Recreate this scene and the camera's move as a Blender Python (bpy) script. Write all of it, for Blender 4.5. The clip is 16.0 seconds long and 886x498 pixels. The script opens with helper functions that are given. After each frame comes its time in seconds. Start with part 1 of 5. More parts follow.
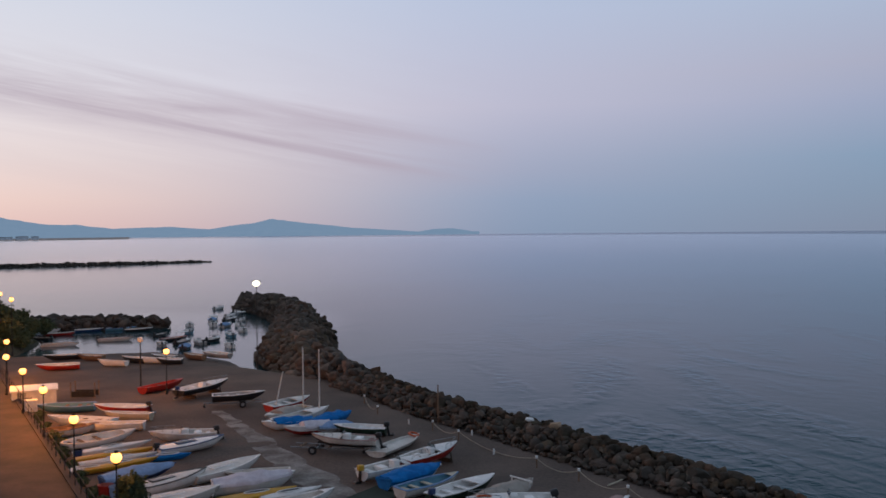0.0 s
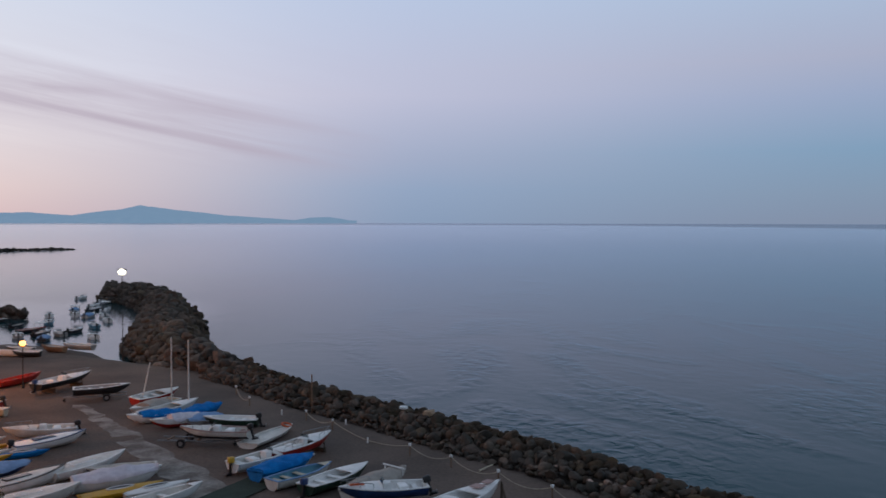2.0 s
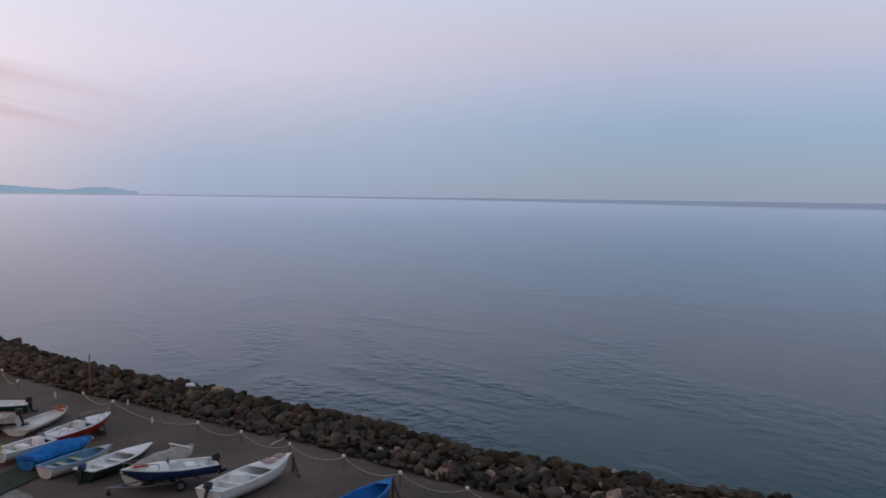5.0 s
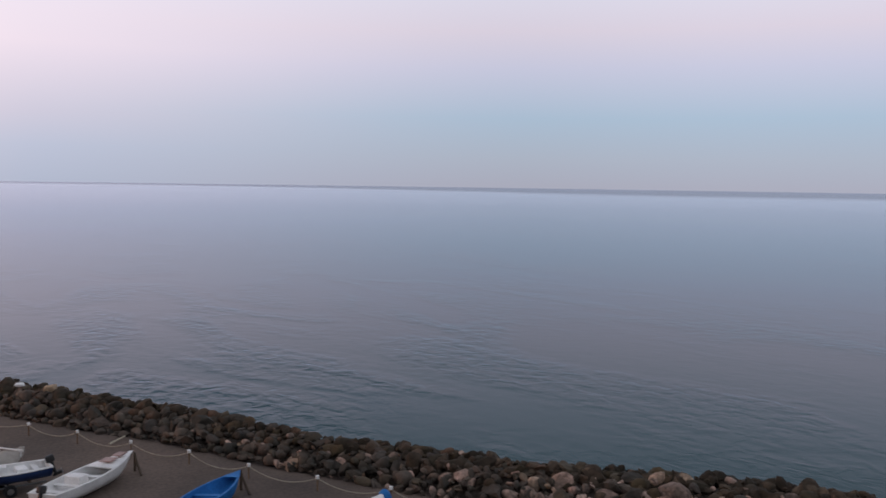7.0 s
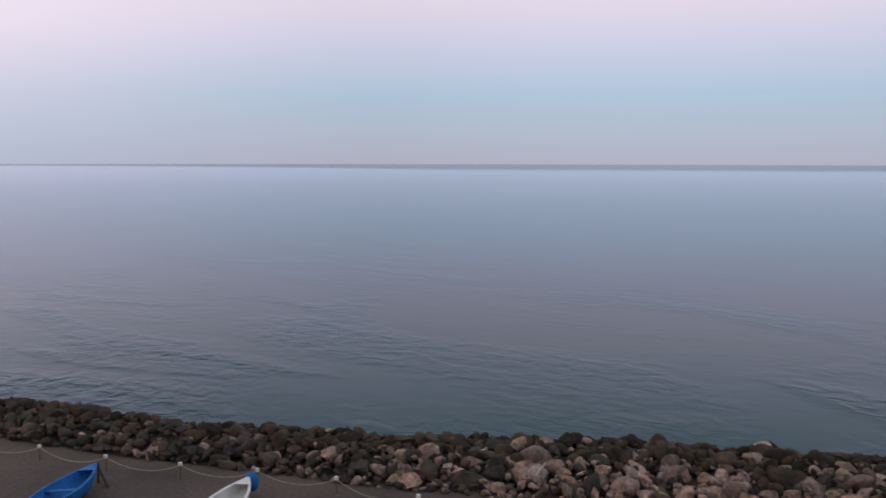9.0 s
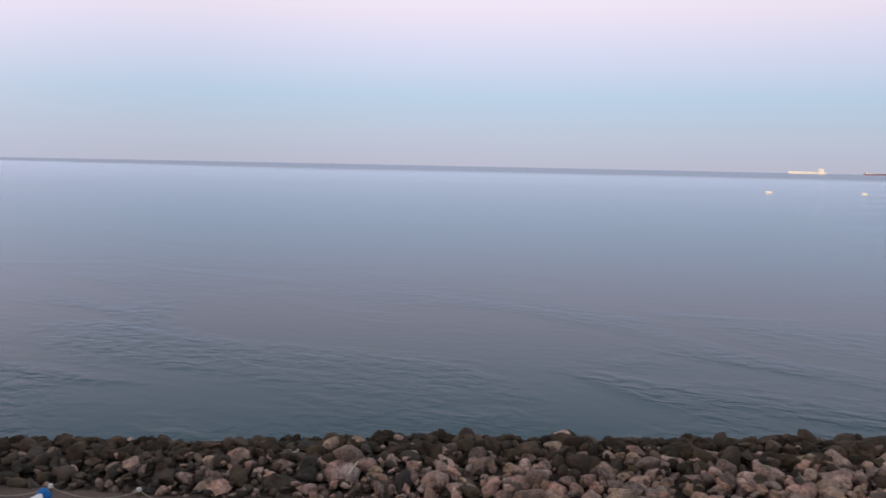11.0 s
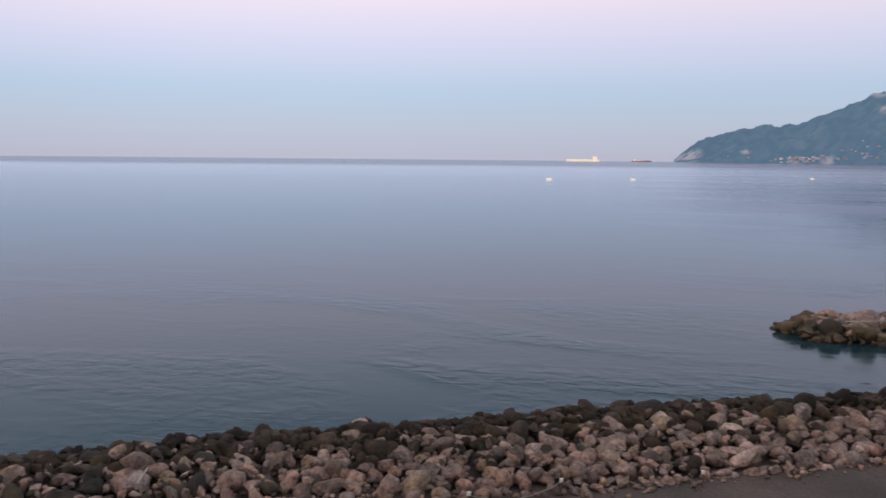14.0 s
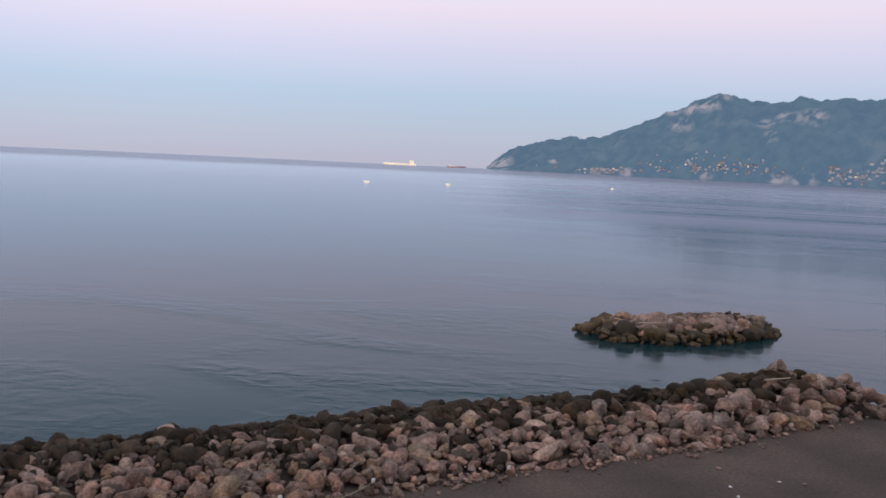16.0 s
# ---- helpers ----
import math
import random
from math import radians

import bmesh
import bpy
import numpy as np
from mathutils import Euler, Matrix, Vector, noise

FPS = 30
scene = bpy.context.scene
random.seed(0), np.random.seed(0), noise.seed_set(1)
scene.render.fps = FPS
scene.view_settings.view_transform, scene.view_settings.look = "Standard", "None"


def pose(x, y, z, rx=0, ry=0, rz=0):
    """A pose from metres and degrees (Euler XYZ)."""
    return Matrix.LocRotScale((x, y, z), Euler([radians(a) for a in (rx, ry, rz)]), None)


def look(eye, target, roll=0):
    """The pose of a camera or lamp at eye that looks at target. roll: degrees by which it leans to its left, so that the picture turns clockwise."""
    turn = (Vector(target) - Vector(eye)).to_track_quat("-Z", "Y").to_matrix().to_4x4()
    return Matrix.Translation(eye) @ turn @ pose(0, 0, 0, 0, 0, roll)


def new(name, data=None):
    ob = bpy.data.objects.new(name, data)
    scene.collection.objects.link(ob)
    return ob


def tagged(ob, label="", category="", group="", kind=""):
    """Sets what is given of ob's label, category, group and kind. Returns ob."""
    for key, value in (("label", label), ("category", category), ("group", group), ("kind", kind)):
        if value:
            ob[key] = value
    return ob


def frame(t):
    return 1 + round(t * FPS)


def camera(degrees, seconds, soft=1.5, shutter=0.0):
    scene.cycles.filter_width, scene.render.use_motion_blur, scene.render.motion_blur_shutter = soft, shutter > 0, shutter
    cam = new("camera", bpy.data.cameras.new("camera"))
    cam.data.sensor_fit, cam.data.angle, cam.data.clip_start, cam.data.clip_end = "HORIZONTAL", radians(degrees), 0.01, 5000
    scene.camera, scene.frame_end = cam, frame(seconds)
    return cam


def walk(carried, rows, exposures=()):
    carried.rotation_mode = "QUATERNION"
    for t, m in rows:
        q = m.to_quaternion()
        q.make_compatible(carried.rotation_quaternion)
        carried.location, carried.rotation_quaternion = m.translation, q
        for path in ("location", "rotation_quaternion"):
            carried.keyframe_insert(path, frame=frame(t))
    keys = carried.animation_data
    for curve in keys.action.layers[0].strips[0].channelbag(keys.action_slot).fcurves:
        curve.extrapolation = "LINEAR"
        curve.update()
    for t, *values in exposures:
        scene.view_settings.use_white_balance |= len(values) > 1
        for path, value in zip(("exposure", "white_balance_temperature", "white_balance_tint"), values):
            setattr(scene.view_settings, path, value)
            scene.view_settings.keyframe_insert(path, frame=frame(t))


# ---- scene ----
# camera and its walk
cam = camera(53.83, 16.0, soft=1.6, shutter=0.5)
WALK = [
    (0.0, 0.00, 0.00, 15.00, 0.00, -1.16, -0.52), (0.5, 0.04, -0.00, 15.01, -1.64, -1.48, -0.19),
    (1.0, 0.06, -0.02, 14.99, -3.43, -1.40, -0.18), (1.5, 0.07, -0.04, 14.97, -5.87, -1.47, -0.21),
    (2.0, 0.14, -0.06, 14.97, -8.04, -1.88, 0.11), (2.5, 0.18, -0.07, 14.97, -10.02, -1.93, 0.32),
    (3.0, 0.20, -0.09, 14.97, -11.87, -1.98, 0.38), (3.5, 0.22, -0.12, 14.97, -14.70, -2.10, 0.59),
    (4.0, 0.19, -0.15, 14.97, -17.07, -2.70, 0.69), (6.5, 0.00, -0.49, 15.04, -29.20, -4.19, 0.84),
    (7.0, -0.01, -0.54, 15.05, -31.66, -4.25, 0.83), (7.5, -0.03, -0.59, 15.05, -33.48, -4.35, 0.66),
    (8.0, -0.06, -0.63, 15.05, -35.84, -4.40, 0.53), (8.5, -0.10, -0.64, 15.05, -38.34, -5.29, 0.35),
    (9.0, -0.12, -0.64, 15.07, -40.81, -5.74, 0.11), (9.5, -0.16, -0.67, 15.10, -43.90, -6.10, 0.05),
    (10.0, -0.20, -0.71, 15.13, -47.21, -6.01, 0.56), (12.5, -0.12, -1.02, 15.13, -60.20, -5.94, 0.58),
    (13.0, -0.12, -1.02, 15.11, -62.34, -6.29, 0.24), (13.5, -0.13, -1.05, 15.10, -64.18, -6.25, 0.33),
    (14.0, -0.17, -1.06, 15.11, -66.50, -6.04, 0.56), (14.5, -0.23, -1.10, 15.14, -70.33, -6.18, 1.39),
    (15.0, -0.28, -1.13, 15.16, -74.02, -6.14, 2.09), (15.5, -0.33, -1.13, 15.14, -76.74, -6.10, 2.31),
    (16.0, -0.35, -1.13, 15.15, -78.57, -5.58, 2.70),
]


def gaze(x, y, z, yaw, pitch, roll):
    a, p = radians(yaw), radians(pitch)
    way = Vector((-math.sin(a) * math.cos(p), math.cos(a) * math.cos(p), math.sin(p)))
    return look((x, y, z), Vector((x, y, z)) + way * 10, roll)


walk(cam, [(r[0], gaze(*r[1:])) for r in WALK],
     exposures=[(0.0, -0.17, 6600, 10), (2.0, -0.10, 6400, 8), (3.2, -0.06, 6400, 9), (4.2, 0.05, 6600, 10), (6.4, 0.45, 7900, 18), (8.6, 0.52, 7850, 18),
                (10.2, 0.75, 7900, 18), (12.5, 0.76, 7900, 19), (16.0, 0.76, 7900, 20)])

SEA = -1.2

# ---- dusk sky ----
world = bpy.data.worlds.new("dusk_sky")
scene.world = world
world.use_nodes = True
wt = world.node_tree
wt.nodes.clear()


def wnode(kind, **props):
    n = wt.nodes.new(kind)
    for k, v in props.items():
        setattr(n, k, v)
    return n


def wmath(op, a, b=None, clamp=False):
    n = wnode("ShaderNodeMath", operation=op, use_clamp=clamp)
    for i, v in enumerate((a, b)):
        if v is None:
            continue
        if isinstance(v, (int, float)):
            n.inputs[i].default_value = v
        else:
            wt.links.new(v, n.inputs[i])
    return n.outputs[0]


def wramp(fac, stops):
    n = wnode("ShaderNodeValToRGB")
    el = n.color_ramp.elements
    while len(el) < len(stops):
        el.new(0.5)
    for e, (p, c) in zip(el, stops):
        e.position, e.color = p, (*c, 1)
    wt.links.new(fac, n.inputs[0])
    return n.outputs[0]


def wmix(fac, a, b, blend="MIX"):
    n = wnode("ShaderNodeMix", data_type="RGBA", blend_type=blend)
    for sock, v in ((n.inputs["Factor"], fac), (n.inputs[6], a), (n.inputs[7], b)):
        if isinstance(v, (int, float)):
            sock.default_value = v
        elif isinstance(v, tuple):
            sock.default_value = (*v, 1)
        else:
            wt.links.new(v, sock)
    return n.outputs[2]


tc = wnode("ShaderNodeTexCoord")
sep = wnode("ShaderNodeSeparateXYZ")
wt.links.new(tc.outputs["Generated"], sep.inputs[0])
dx, dy, dz = sep.outputs
flat_len = wmath("SQRT", wmath("ADD", wmath("MULTIPLY", dx, dx), wmath("MULTIPLY", dy, dy)))
ux, uy = wmath("DIVIDE", dx, flat_len), wmath("DIVIDE", dy, flat_len)
GLOW_AZ = radians(-60)
toward = wmath("ADD", wmath("MULTIPLY", ux, math.sin(GLOW_AZ)), wmath("MULTIPLY", uy, math.cos(GLOW_AZ)))
elev = wmath("MULTIPLY", dz, 2.0, clamp=True)
glow_side = wramp(elev, [(0.0, (0.95, 0.62, 0.56)), (0.07, (1.05, 0.76, 0.67)), (0.16, (1.02, 0.86, 0.82)), (0.30, (0.92, 0.885, 0.93)),
                         (0.52, (0.75, 0.80, 0.92)), (0.66, (0.34, 0.44, 0.57)), (1.0, (0.29, 0.33, 0.42))])
middle = wramp(elev, [(0.0, (0.285, 0.375, 0.54)), (0.07, (0.33, 0.415, 0.59)), (0.14, (0.43, 0.46, 0.62)), (0.28, (0.59, 0.585, 0.74)),
                      (0.52, (0.54, 0.62, 0.82)), (0.62, (0.14, 0.24, 0.39)), (0.76, (0.135, 0.225, 0.36)), (1.0, (0.21, 0.28, 0.39))])
far_side = wramp(elev, [(0.0, (0.255, 0.31, 0.43)), (0.06, (0.26, 0.345, 0.475)), (0.15, (0.25, 0.385, 0.55)), (0.26, (0.36, 0.435, 0.62)), (0.34, (0.445, 0.475, 0.63)),
                        (0.48, (0.455, 0.56, 0.75)), (0.60, (0.345, 0.485, 0.65)), (0.75, (0.29, 0.42, 0.55)), (1.0, (0.28, 0.35, 0.46))])


def wease(value, lo, hi):
    n = wnode("ShaderNodeMapRange", interpolation_type="SMOOTHSTEP")
    n.inputs["From Min"].default_value, n.inputs["From Max"].default_value = lo, hi
    wt.links.new(value, n.inputs["Value"])
    return n.outputs[0]


to_mid = wease(toward, -0.15, 0.62)
to_glow = wease(toward, 0.38, 0.98)
away = wmath("SUBTRACT", 1.0, wmath("MULTIPLY", wease(toward, -0.45, -0.9), 0.06))
dimmed = wnode("ShaderNodeVectorMath", operation="SCALE")
wt.links.new(far_side, dimmed.inputs[0])
dip = wmath("MULTIPLY", wease(toward, 0.52, 0.28), wease(toward, -0.38, -0.08))
away = wmath("SUBTRACT", away, wmath("MULTIPLY", dip, 0.04))
wt.links.new(away, dimmed.inputs["Scale"])
sky_col = wmix(to_glow, wmix(to_mid, dimmed.outputs[0], middle), glow_side)
# thin dusk cirrus low over the glow
mapping = wnode("ShaderNodeMapping")
mapping.inputs["Scale"].default_value = (1.0, 1.0, 15.0)
mapping.inputs["Location"].default_value = (0.3, 0.0, 0.55)
lean = wnode("ShaderNodeMapping")
lean.inputs["Rotation"].default_value = (0, radians(-10), 0)
wt.links.new(tc.outputs["Generated"], lean.inputs[0])
wt.links.new(lean.outputs[0], mapping.inputs[0])
cirrus = wnode("ShaderNodeTexNoise")
cirrus.inputs["Scale"].default_value = 1.9
cirrus.inputs["Detail"].default_value = 7.0
cirrus.inputs["Roughness"].default_value = 0.6
cirrus.inputs["Distortion"].default_value = 0.5
wt.links.new(mapping.outputs[0], cirrus.inputs[0])
lsep = wnode("ShaderNodeSeparateXYZ")
wt.links.new(lean.outputs[0], lsep.inputs[0])
streak = wmath("MULTIPLY", wmath("SUBTRACT", cirrus.outputs[0], 0.38), 3.2, clamp=True)
bank_lo, bank_hi = wease(lsep.outputs[2], 0.02, 0.07), wease(lsep.outputs[2], 0.135, 0.08)
streak = wmath("MULTIPLY", streak, wmath("ADD", wmath("MULTIPLY", wmath("MULTIPLY", bank_lo, bank_hi), 0.9), 0.15))
low = wramp(elev, [(0.0, (0, 0, 0)), (0.09, (0.15, 0.15, 0.15)), (0.15, (1, 1, 1)), (0.32, (1, 1, 1)), (0.45, (0.15, 0.15, 0.15)), (1.0, (0, 0, 0))])
veil = wmath("MULTIPLY", wmath("MULTIPLY", streak, low), wmath("MULTIPLY", wmath("SUBTRACT", toward, 0.42), 6.0, clamp=True))
sky_col = wmix(wmath("MULTIPLY", veil, 0.85), sky_col, (0.47, 0.39, 0.48))
bg = wnode("ShaderNodeBackground")
bg.inputs["Strength"].default_value = 1.0
wt.links.new(sky_col, bg.inputs["Color"])
wout = wnode("ShaderNodeOutputWorld")
wt.links.new(bg.outputs[0], wout.inputs[0])


# ---- materials ----
def material(name, color, rough=0.6, metal=0.0, second=None, scale=3.0, fine=40.0, bump=0.15, depth=0.01, spread=0.25, random_by="", wear=0.3, emit=0.0, spec=0.5, moss=0.0):
    """Colour broken up at two scales, with matching relief and uneven gloss."""
    m = bpy.data.materials.new(name)
    m.use_nodes = True
    nt = m.node_tree
    b = nt.nodes["Principled BSDF"]
    co = nt.nodes.new("ShaderNodeTexCoord").outputs["Object"]
    big, small = (nt.nodes.new("ShaderNodeTexNoise") for _ in range(2))
    for n, s, d in ((big, scale, 4.0), (small, fine, 3.0)):
        n.inputs["Scale"].default_value, n.inputs["Detail"].default_value = s, d
        nt.links.new(co, n.inputs["Vector"])
    second = second or tuple(c * (1 - spread) for c in color)

    def mix(f, a, c, blend="MIX"):
        n = nt.nodes.new("ShaderNodeMix")
        n.data_type, n.blend_type = "RGBA", blend
        for sock, v in ((n.inputs["Factor"], f), (n.inputs[6], a), (n.inputs[7], c)):
            if isinstance(v, (int, float)):
                sock.default_value = v
            elif isinstance(v, tuple):
                sock.default_value = (*v, 1)
            else:
                nt.links.new(v, sock)
        return n.outputs[2]

    ramp = nt.nodes.new("ShaderNodeMapRange")
    ramp.inputs[1].default_value, ramp.inputs[2].default_value = 0.35, 0.65
    nt.links.new(big.outputs[0], ramp.inputs[0])
    col = mix(ramp.outputs[0], color, second)
    grain = nt.nodes.new("ShaderNodeMapRange")
    grain.inputs[1].default_value, grain.inputs[2].default_value = 0.3, 0.75
    grain.inputs[3].default_value, grain.inputs[4].default_value = 1.0 + wear * 0.4, 1.0 - wear
    nt.links.new(small.outputs[0], grain.inputs[0])
    comb = nt.nodes.new("ShaderNodeCombineColor")
    for i in range(3):
        nt.links.new(grain.outputs[0], comb.inputs[i])
    col = mix(1.0, col, comb.outputs[0], "MULTIPLY")
    if random_by:
        src = nt.nodes.new("ShaderNodeObjectInfo").outputs["Random"] if random_by == "object" else nt.nodes.new("ShaderNodeNewGeometry").outputs["Random Per Island"]
        cr = nt.nodes.new("ShaderNodeValToRGB")
        tones = ((0.0, (0.34, 0.33, 0.32)), (0.16, (0.56, 0.52, 0.48)), (0.32, (0.92, 0.82, 0.77)), (0.46, (0.66, 0.68, 0.71)), (0.58, (0.82, 0.76, 0.58)),
                 (0.70, (1.12, 0.88, 0.80)), (0.82, (0.60, 0.55, 0.53)), (0.93, (1.05, 0.97, 0.92)), (1.0, (1.55, 1.48, 1.42)))
        while len(cr.color_ramp.elements) < len(tones):
            cr.color_ramp.elements.new(0.5)
        for e, (p, c) in zip(cr.color_ramp.elements, tones):
            e.position, e.color = p, (*c, 1)
        nt.links.new(src, cr.inputs[0])
        col = mix(1.0, col, cr.outputs[0], "MULTIPLY")
    if moss:
        weed = nt.nodes.new("ShaderNodeTexNoise")
        weed.inputs["Scale"].default_value, weed.inputs["Detail"].default_value, weed.inputs["Roughness"].default_value = scale * 1.6, 6.0, 0.65
        nt.links.new(co, weed.inputs["Vector"])
        patch = nt.nodes.new("ShaderNodeMapRange")
        for i, v in enumerate((0.47, 0.60, 0.0, moss)):
            patch.inputs[i + 1].default_value = v
        nt.links.new(weed.outputs[0], patch.inputs[0])
        col = mix(patch.outputs[0], col, (0.034, 0.031, 0.022))
    nt.links.new(col, b.inputs["Base Color"])
    rr = nt.nodes.new("ShaderNodeMapRange")
    rr.inputs[3].default_value, rr.inputs[4].default_value = max(0.05, rough - 0.12), min(1.0, rough + 0.12)
    nt.links.new(big.outputs[0], rr.inputs[0])
    nt.links.new(rr.outputs[0], b.inputs["Roughness"])
    b.inputs["Metallic"].default_value = metal
    b.inputs["Specular IOR Level"].default_value = spec
    if bump:
        bp = nt.nodes.new("ShaderNodeBump")
        bp.inputs["Strength"].default_value, bp.inputs["Distance"].default_value = bump, depth
        nt.links.new(small.outputs[0], bp.inputs["Height"])
        nt.links.new(bp.outputs[0], b.inputs["Normal"])
    if emit:
        b.inputs["Emission Strength"].default_value = emit
        nt.links.new(col, b.inputs["Emission Color"])
    return m


SAND = material("dark_volcanic_sand", (0.142, 0.096, 0.075), 0.95, second=(0.080, 0.057, 0.047), scale=0.16, fine=5.0, bump=0.4, depth=0.04, wear=0.34)
CONCRETE = material("worn_concrete", (0.30, 0.275, 0.25), 0.9, second=(0.13, 0.105, 0.092), scale=0.7, fine=5.0, bump=0.4, depth=0.03, wear=0.4)
PAVING = material("red_brown_paving", (0.056, 0.028, 0.021), 0.85, second=(0.034, 0.019, 0.015), scale=0.5, fine=6.0, bump=0.3, depth=0.02)
PLASTER = material("weathered_retaining_plaster", (0.36, 0.33, 0.29), 0.9, second=(0.27, 0.25, 0.22), scale=0.2, fine=3.0, bump=0.4, depth=0.03)
ROCK_LIGHT = material("pale_pinkish_boulder", (0.68, 0.48, 0.405), 0.85, second=(0.35, 0.26, 0.215), scale=1.4, fine=9.0, bump=0.85, depth=0.10, random_by="object", wear=0.55, moss=0.35)
ROCK_LIGHT_J = material("pale_pinkish_boulder_heap", (0.68, 0.48, 0.405), 0.85, second=(0.30, 0.225, 0.185), scale=0.9, fine=6.0, bump=0.85, depth=0.10, random_by="island", wear=0.55, moss=0.35)
ROCK_GREY_O = material("dark_grey_mole_boulder", (0.13, 0.104, 0.085), 0.85, second=(0.07, 0.058, 0.05), scale=1.0, fine=6.0, bump=0.7, depth=0.08, random_by="object", wear=0.4, moss=0.5)
ROCK_PALE = material("sunny_ochre_boulder", (0.50, 0.32, 0.20), 0.85, second=(0.36, 0.25, 0.17), scale=1.0, fine=6.0, bump=0.6, depth=0.06)
ROCK_DARK = material("dark_algae_wet_boulder", (0.135, 0.098, 0.072), 0.92, second=(0.065, 0.049, 0.036), scale=0.5, fine=5.0, bump=0.7, depth=0.08, random_by="island", wear=0.4, spec=0.2, moss=0.5)
ROCK_GREY = material("dark_grey_lava_boulder", (0.132, 0.100, 0.078), 0.85, second=(0.066, 0.053, 0.043), scale=0.4, fine=4.0, bump=0.7, depth=0.08, random_by="island", wear=0.4, moss=0.5)
ROCK_TIDE = material("ochre_tide_stained_boulder", (0.20, 0.125, 0.055), 0.7, second=(0.12, 0.09, 0.05), scale=0.5, fine=4.0, bump=0.7, depth=0.08, random_by="island", wear=0.4, moss=0.7)
CORE = material("gap_shade_rubble", (0.10, 0.076, 0.06), 0.95, scale=1.0, fine=4.0, bump=0.8, depth=0.2)
WHITE = material("white_gelcoat", (0.86, 0.84, 0.82), 0.4, second=(0.72, 0.70, 0.68), scale=1.1, fine=12.0, bump=0.05, wear=0.12)
OFFWHITE = material("chalky_offwhite_paint", (0.70, 0.67, 0.62), 0.55, second=(0.55, 0.52, 0.48), scale=1.4, fine=14.0, bump=0.1, wear=0.2)
GREYPAINT = material("faded_grey_paint", (0.38, 0.37, 0.36), 0.6, second=(0.28, 0.27, 0.26), scale=1.4, fine=14.0, bump=0.1, wear=0.2)
CREAM = material("cream_paint", (0.58, 0.50, 0.38), 0.55, second=(0.45, 0.38, 0.28), scale=1.4, fine=14.0, bump=0.1, wear=0.2)
RED = material("red_boat_paint", (0.42, 0.035, 0.025), 0.45, second=(0.28, 0.025, 0.02), scale=1.4, fine=12.0, bump=0.08, wear=0.2, spec=0.15)
BLUE = material("bright_blue_boat_paint", (0.004, 0.18, 0.50), 0.6, second=(0.004, 0.135, 0.38), scale=1.4, fine=12.0, bump=0.08, wear=0.2, spec=0.15)
NAVY = material("navy_blue_paint", (0.015, 0.05, 0.16), 0.4, second=(0.01, 0.03, 0.1), scale=1.4, fine=12.0, bump=0.05, wear=0.2)
TEAL = material("light_teal_paint", (0.10, 0.27, 0.36), 0.5, second=(0.08, 0.2, 0.28), scale=1.4, fine=12.0, bump=0.08, wear=0.2)
GREEN = material("dark_green_paint", (0.012, 0.05, 0.03), 0.45, second=(0.01, 0.03, 0.02), scale=1.4, fine=12.0, bump=0.08, wear=0.2)
BLACK = material("black_paint", (0.018, 0.018, 0.02), 0.45, scale=1.4, fine=12.0, bump=0.05, wear=0.2)
YELLOW = material("yellow_plastic", (0.62, 0.34, 0.02), 0.4, second=(0.5, 0.26, 0.02), scale=1.4, fine=12.0, bump=0.05, wear=0.15)
ORANGE = material("orange_plastic", (0.60, 0.10, 0.02), 0.45, scale=2.0, fine=12.0, bump=0.05, wear=0.15)
PINK = material("faded_rose_paint", (0.42, 0.26, 0.23), 0.5, scale=1.4, fine=12.0, bump=0.08, wear=0.2)
WOOD = material("weathered_wood", (0.22, 0.13, 0.075), 0.75, second=(0.15, 0.09, 0.055), scale=2.0, fine=20.0, bump=0.3, wear=0.3)
TARP_BLUE = material("blue_tarpaulin", (0.004, 0.175, 0.50), 0.7, second=(0.004, 0.125, 0.38), scale=2.0, fine=6.0, bump=0.5, depth=0.05, wear=0.2, spec=0.12)
TARP_WHITE = material("pale_lilac_cover_cloth", (0.62, 0.58, 0.63), 0.7, second=(0.52, 0.48, 0.54), scale=2.0, fine=6.0, bump=0.4, depth=0.05, wear=0.1)
TARP_BEIGE = material("beige_cover_cloth", (0.36, 0.32, 0.28), 0.8, second=(0.3, 0.26, 0.23), scale=2.0, fine=6.0, bump=0.4, depth=0.05, wear=0.15)
TARP_SKY = material("faded_light_blue_cloth", (0.20, 0.33, 0.55), 0.8, second=(0.16, 0.27, 0.46), scale=2.0, fine=6.0, bump=0.4, depth=0.05, wear=0.15)
IRON = material("dark_painted_iron", (0.016, 0.015, 0.015), 0.8, 0.0, scale=4.0, fine=30.0, bump=0.1)
STEEL = material("galvanised_steel", (0.34, 0.35, 0.36), 0.4, 0.8, scale=4.0, fine=30.0, bump=0.1)
RUBBER = material("black_rubber", (0.015, 0.015, 0.016), 0.8, scale=4.0, fine=30.0, bump=0.1)
ROPE = material("pale_hemp_rope", (0.42, 0.36, 0.28), 0.9, scale=4.0, fine=60.0, bump=0.4)
LEAF = material("dusky_shrub_leaves", (0.05, 0.075, 0.022), 0.7, second=(0.03, 0.05, 0.018), scale=2.0, fine=20.0, bump=0.1, wear=0.3)
BARK = material("brown_bark", (0.09, 0.06, 0.04), 0.9, scale=3.0, fine=20.0, bump=0.5)
EARTH = material("scrubby_hillside_earth", (0.05, 0.05, 0.028), 0.95, second=(0.035, 0.04, 0.02), scale=0.3, fine=2.0, bump=0.8, depth=0.3)
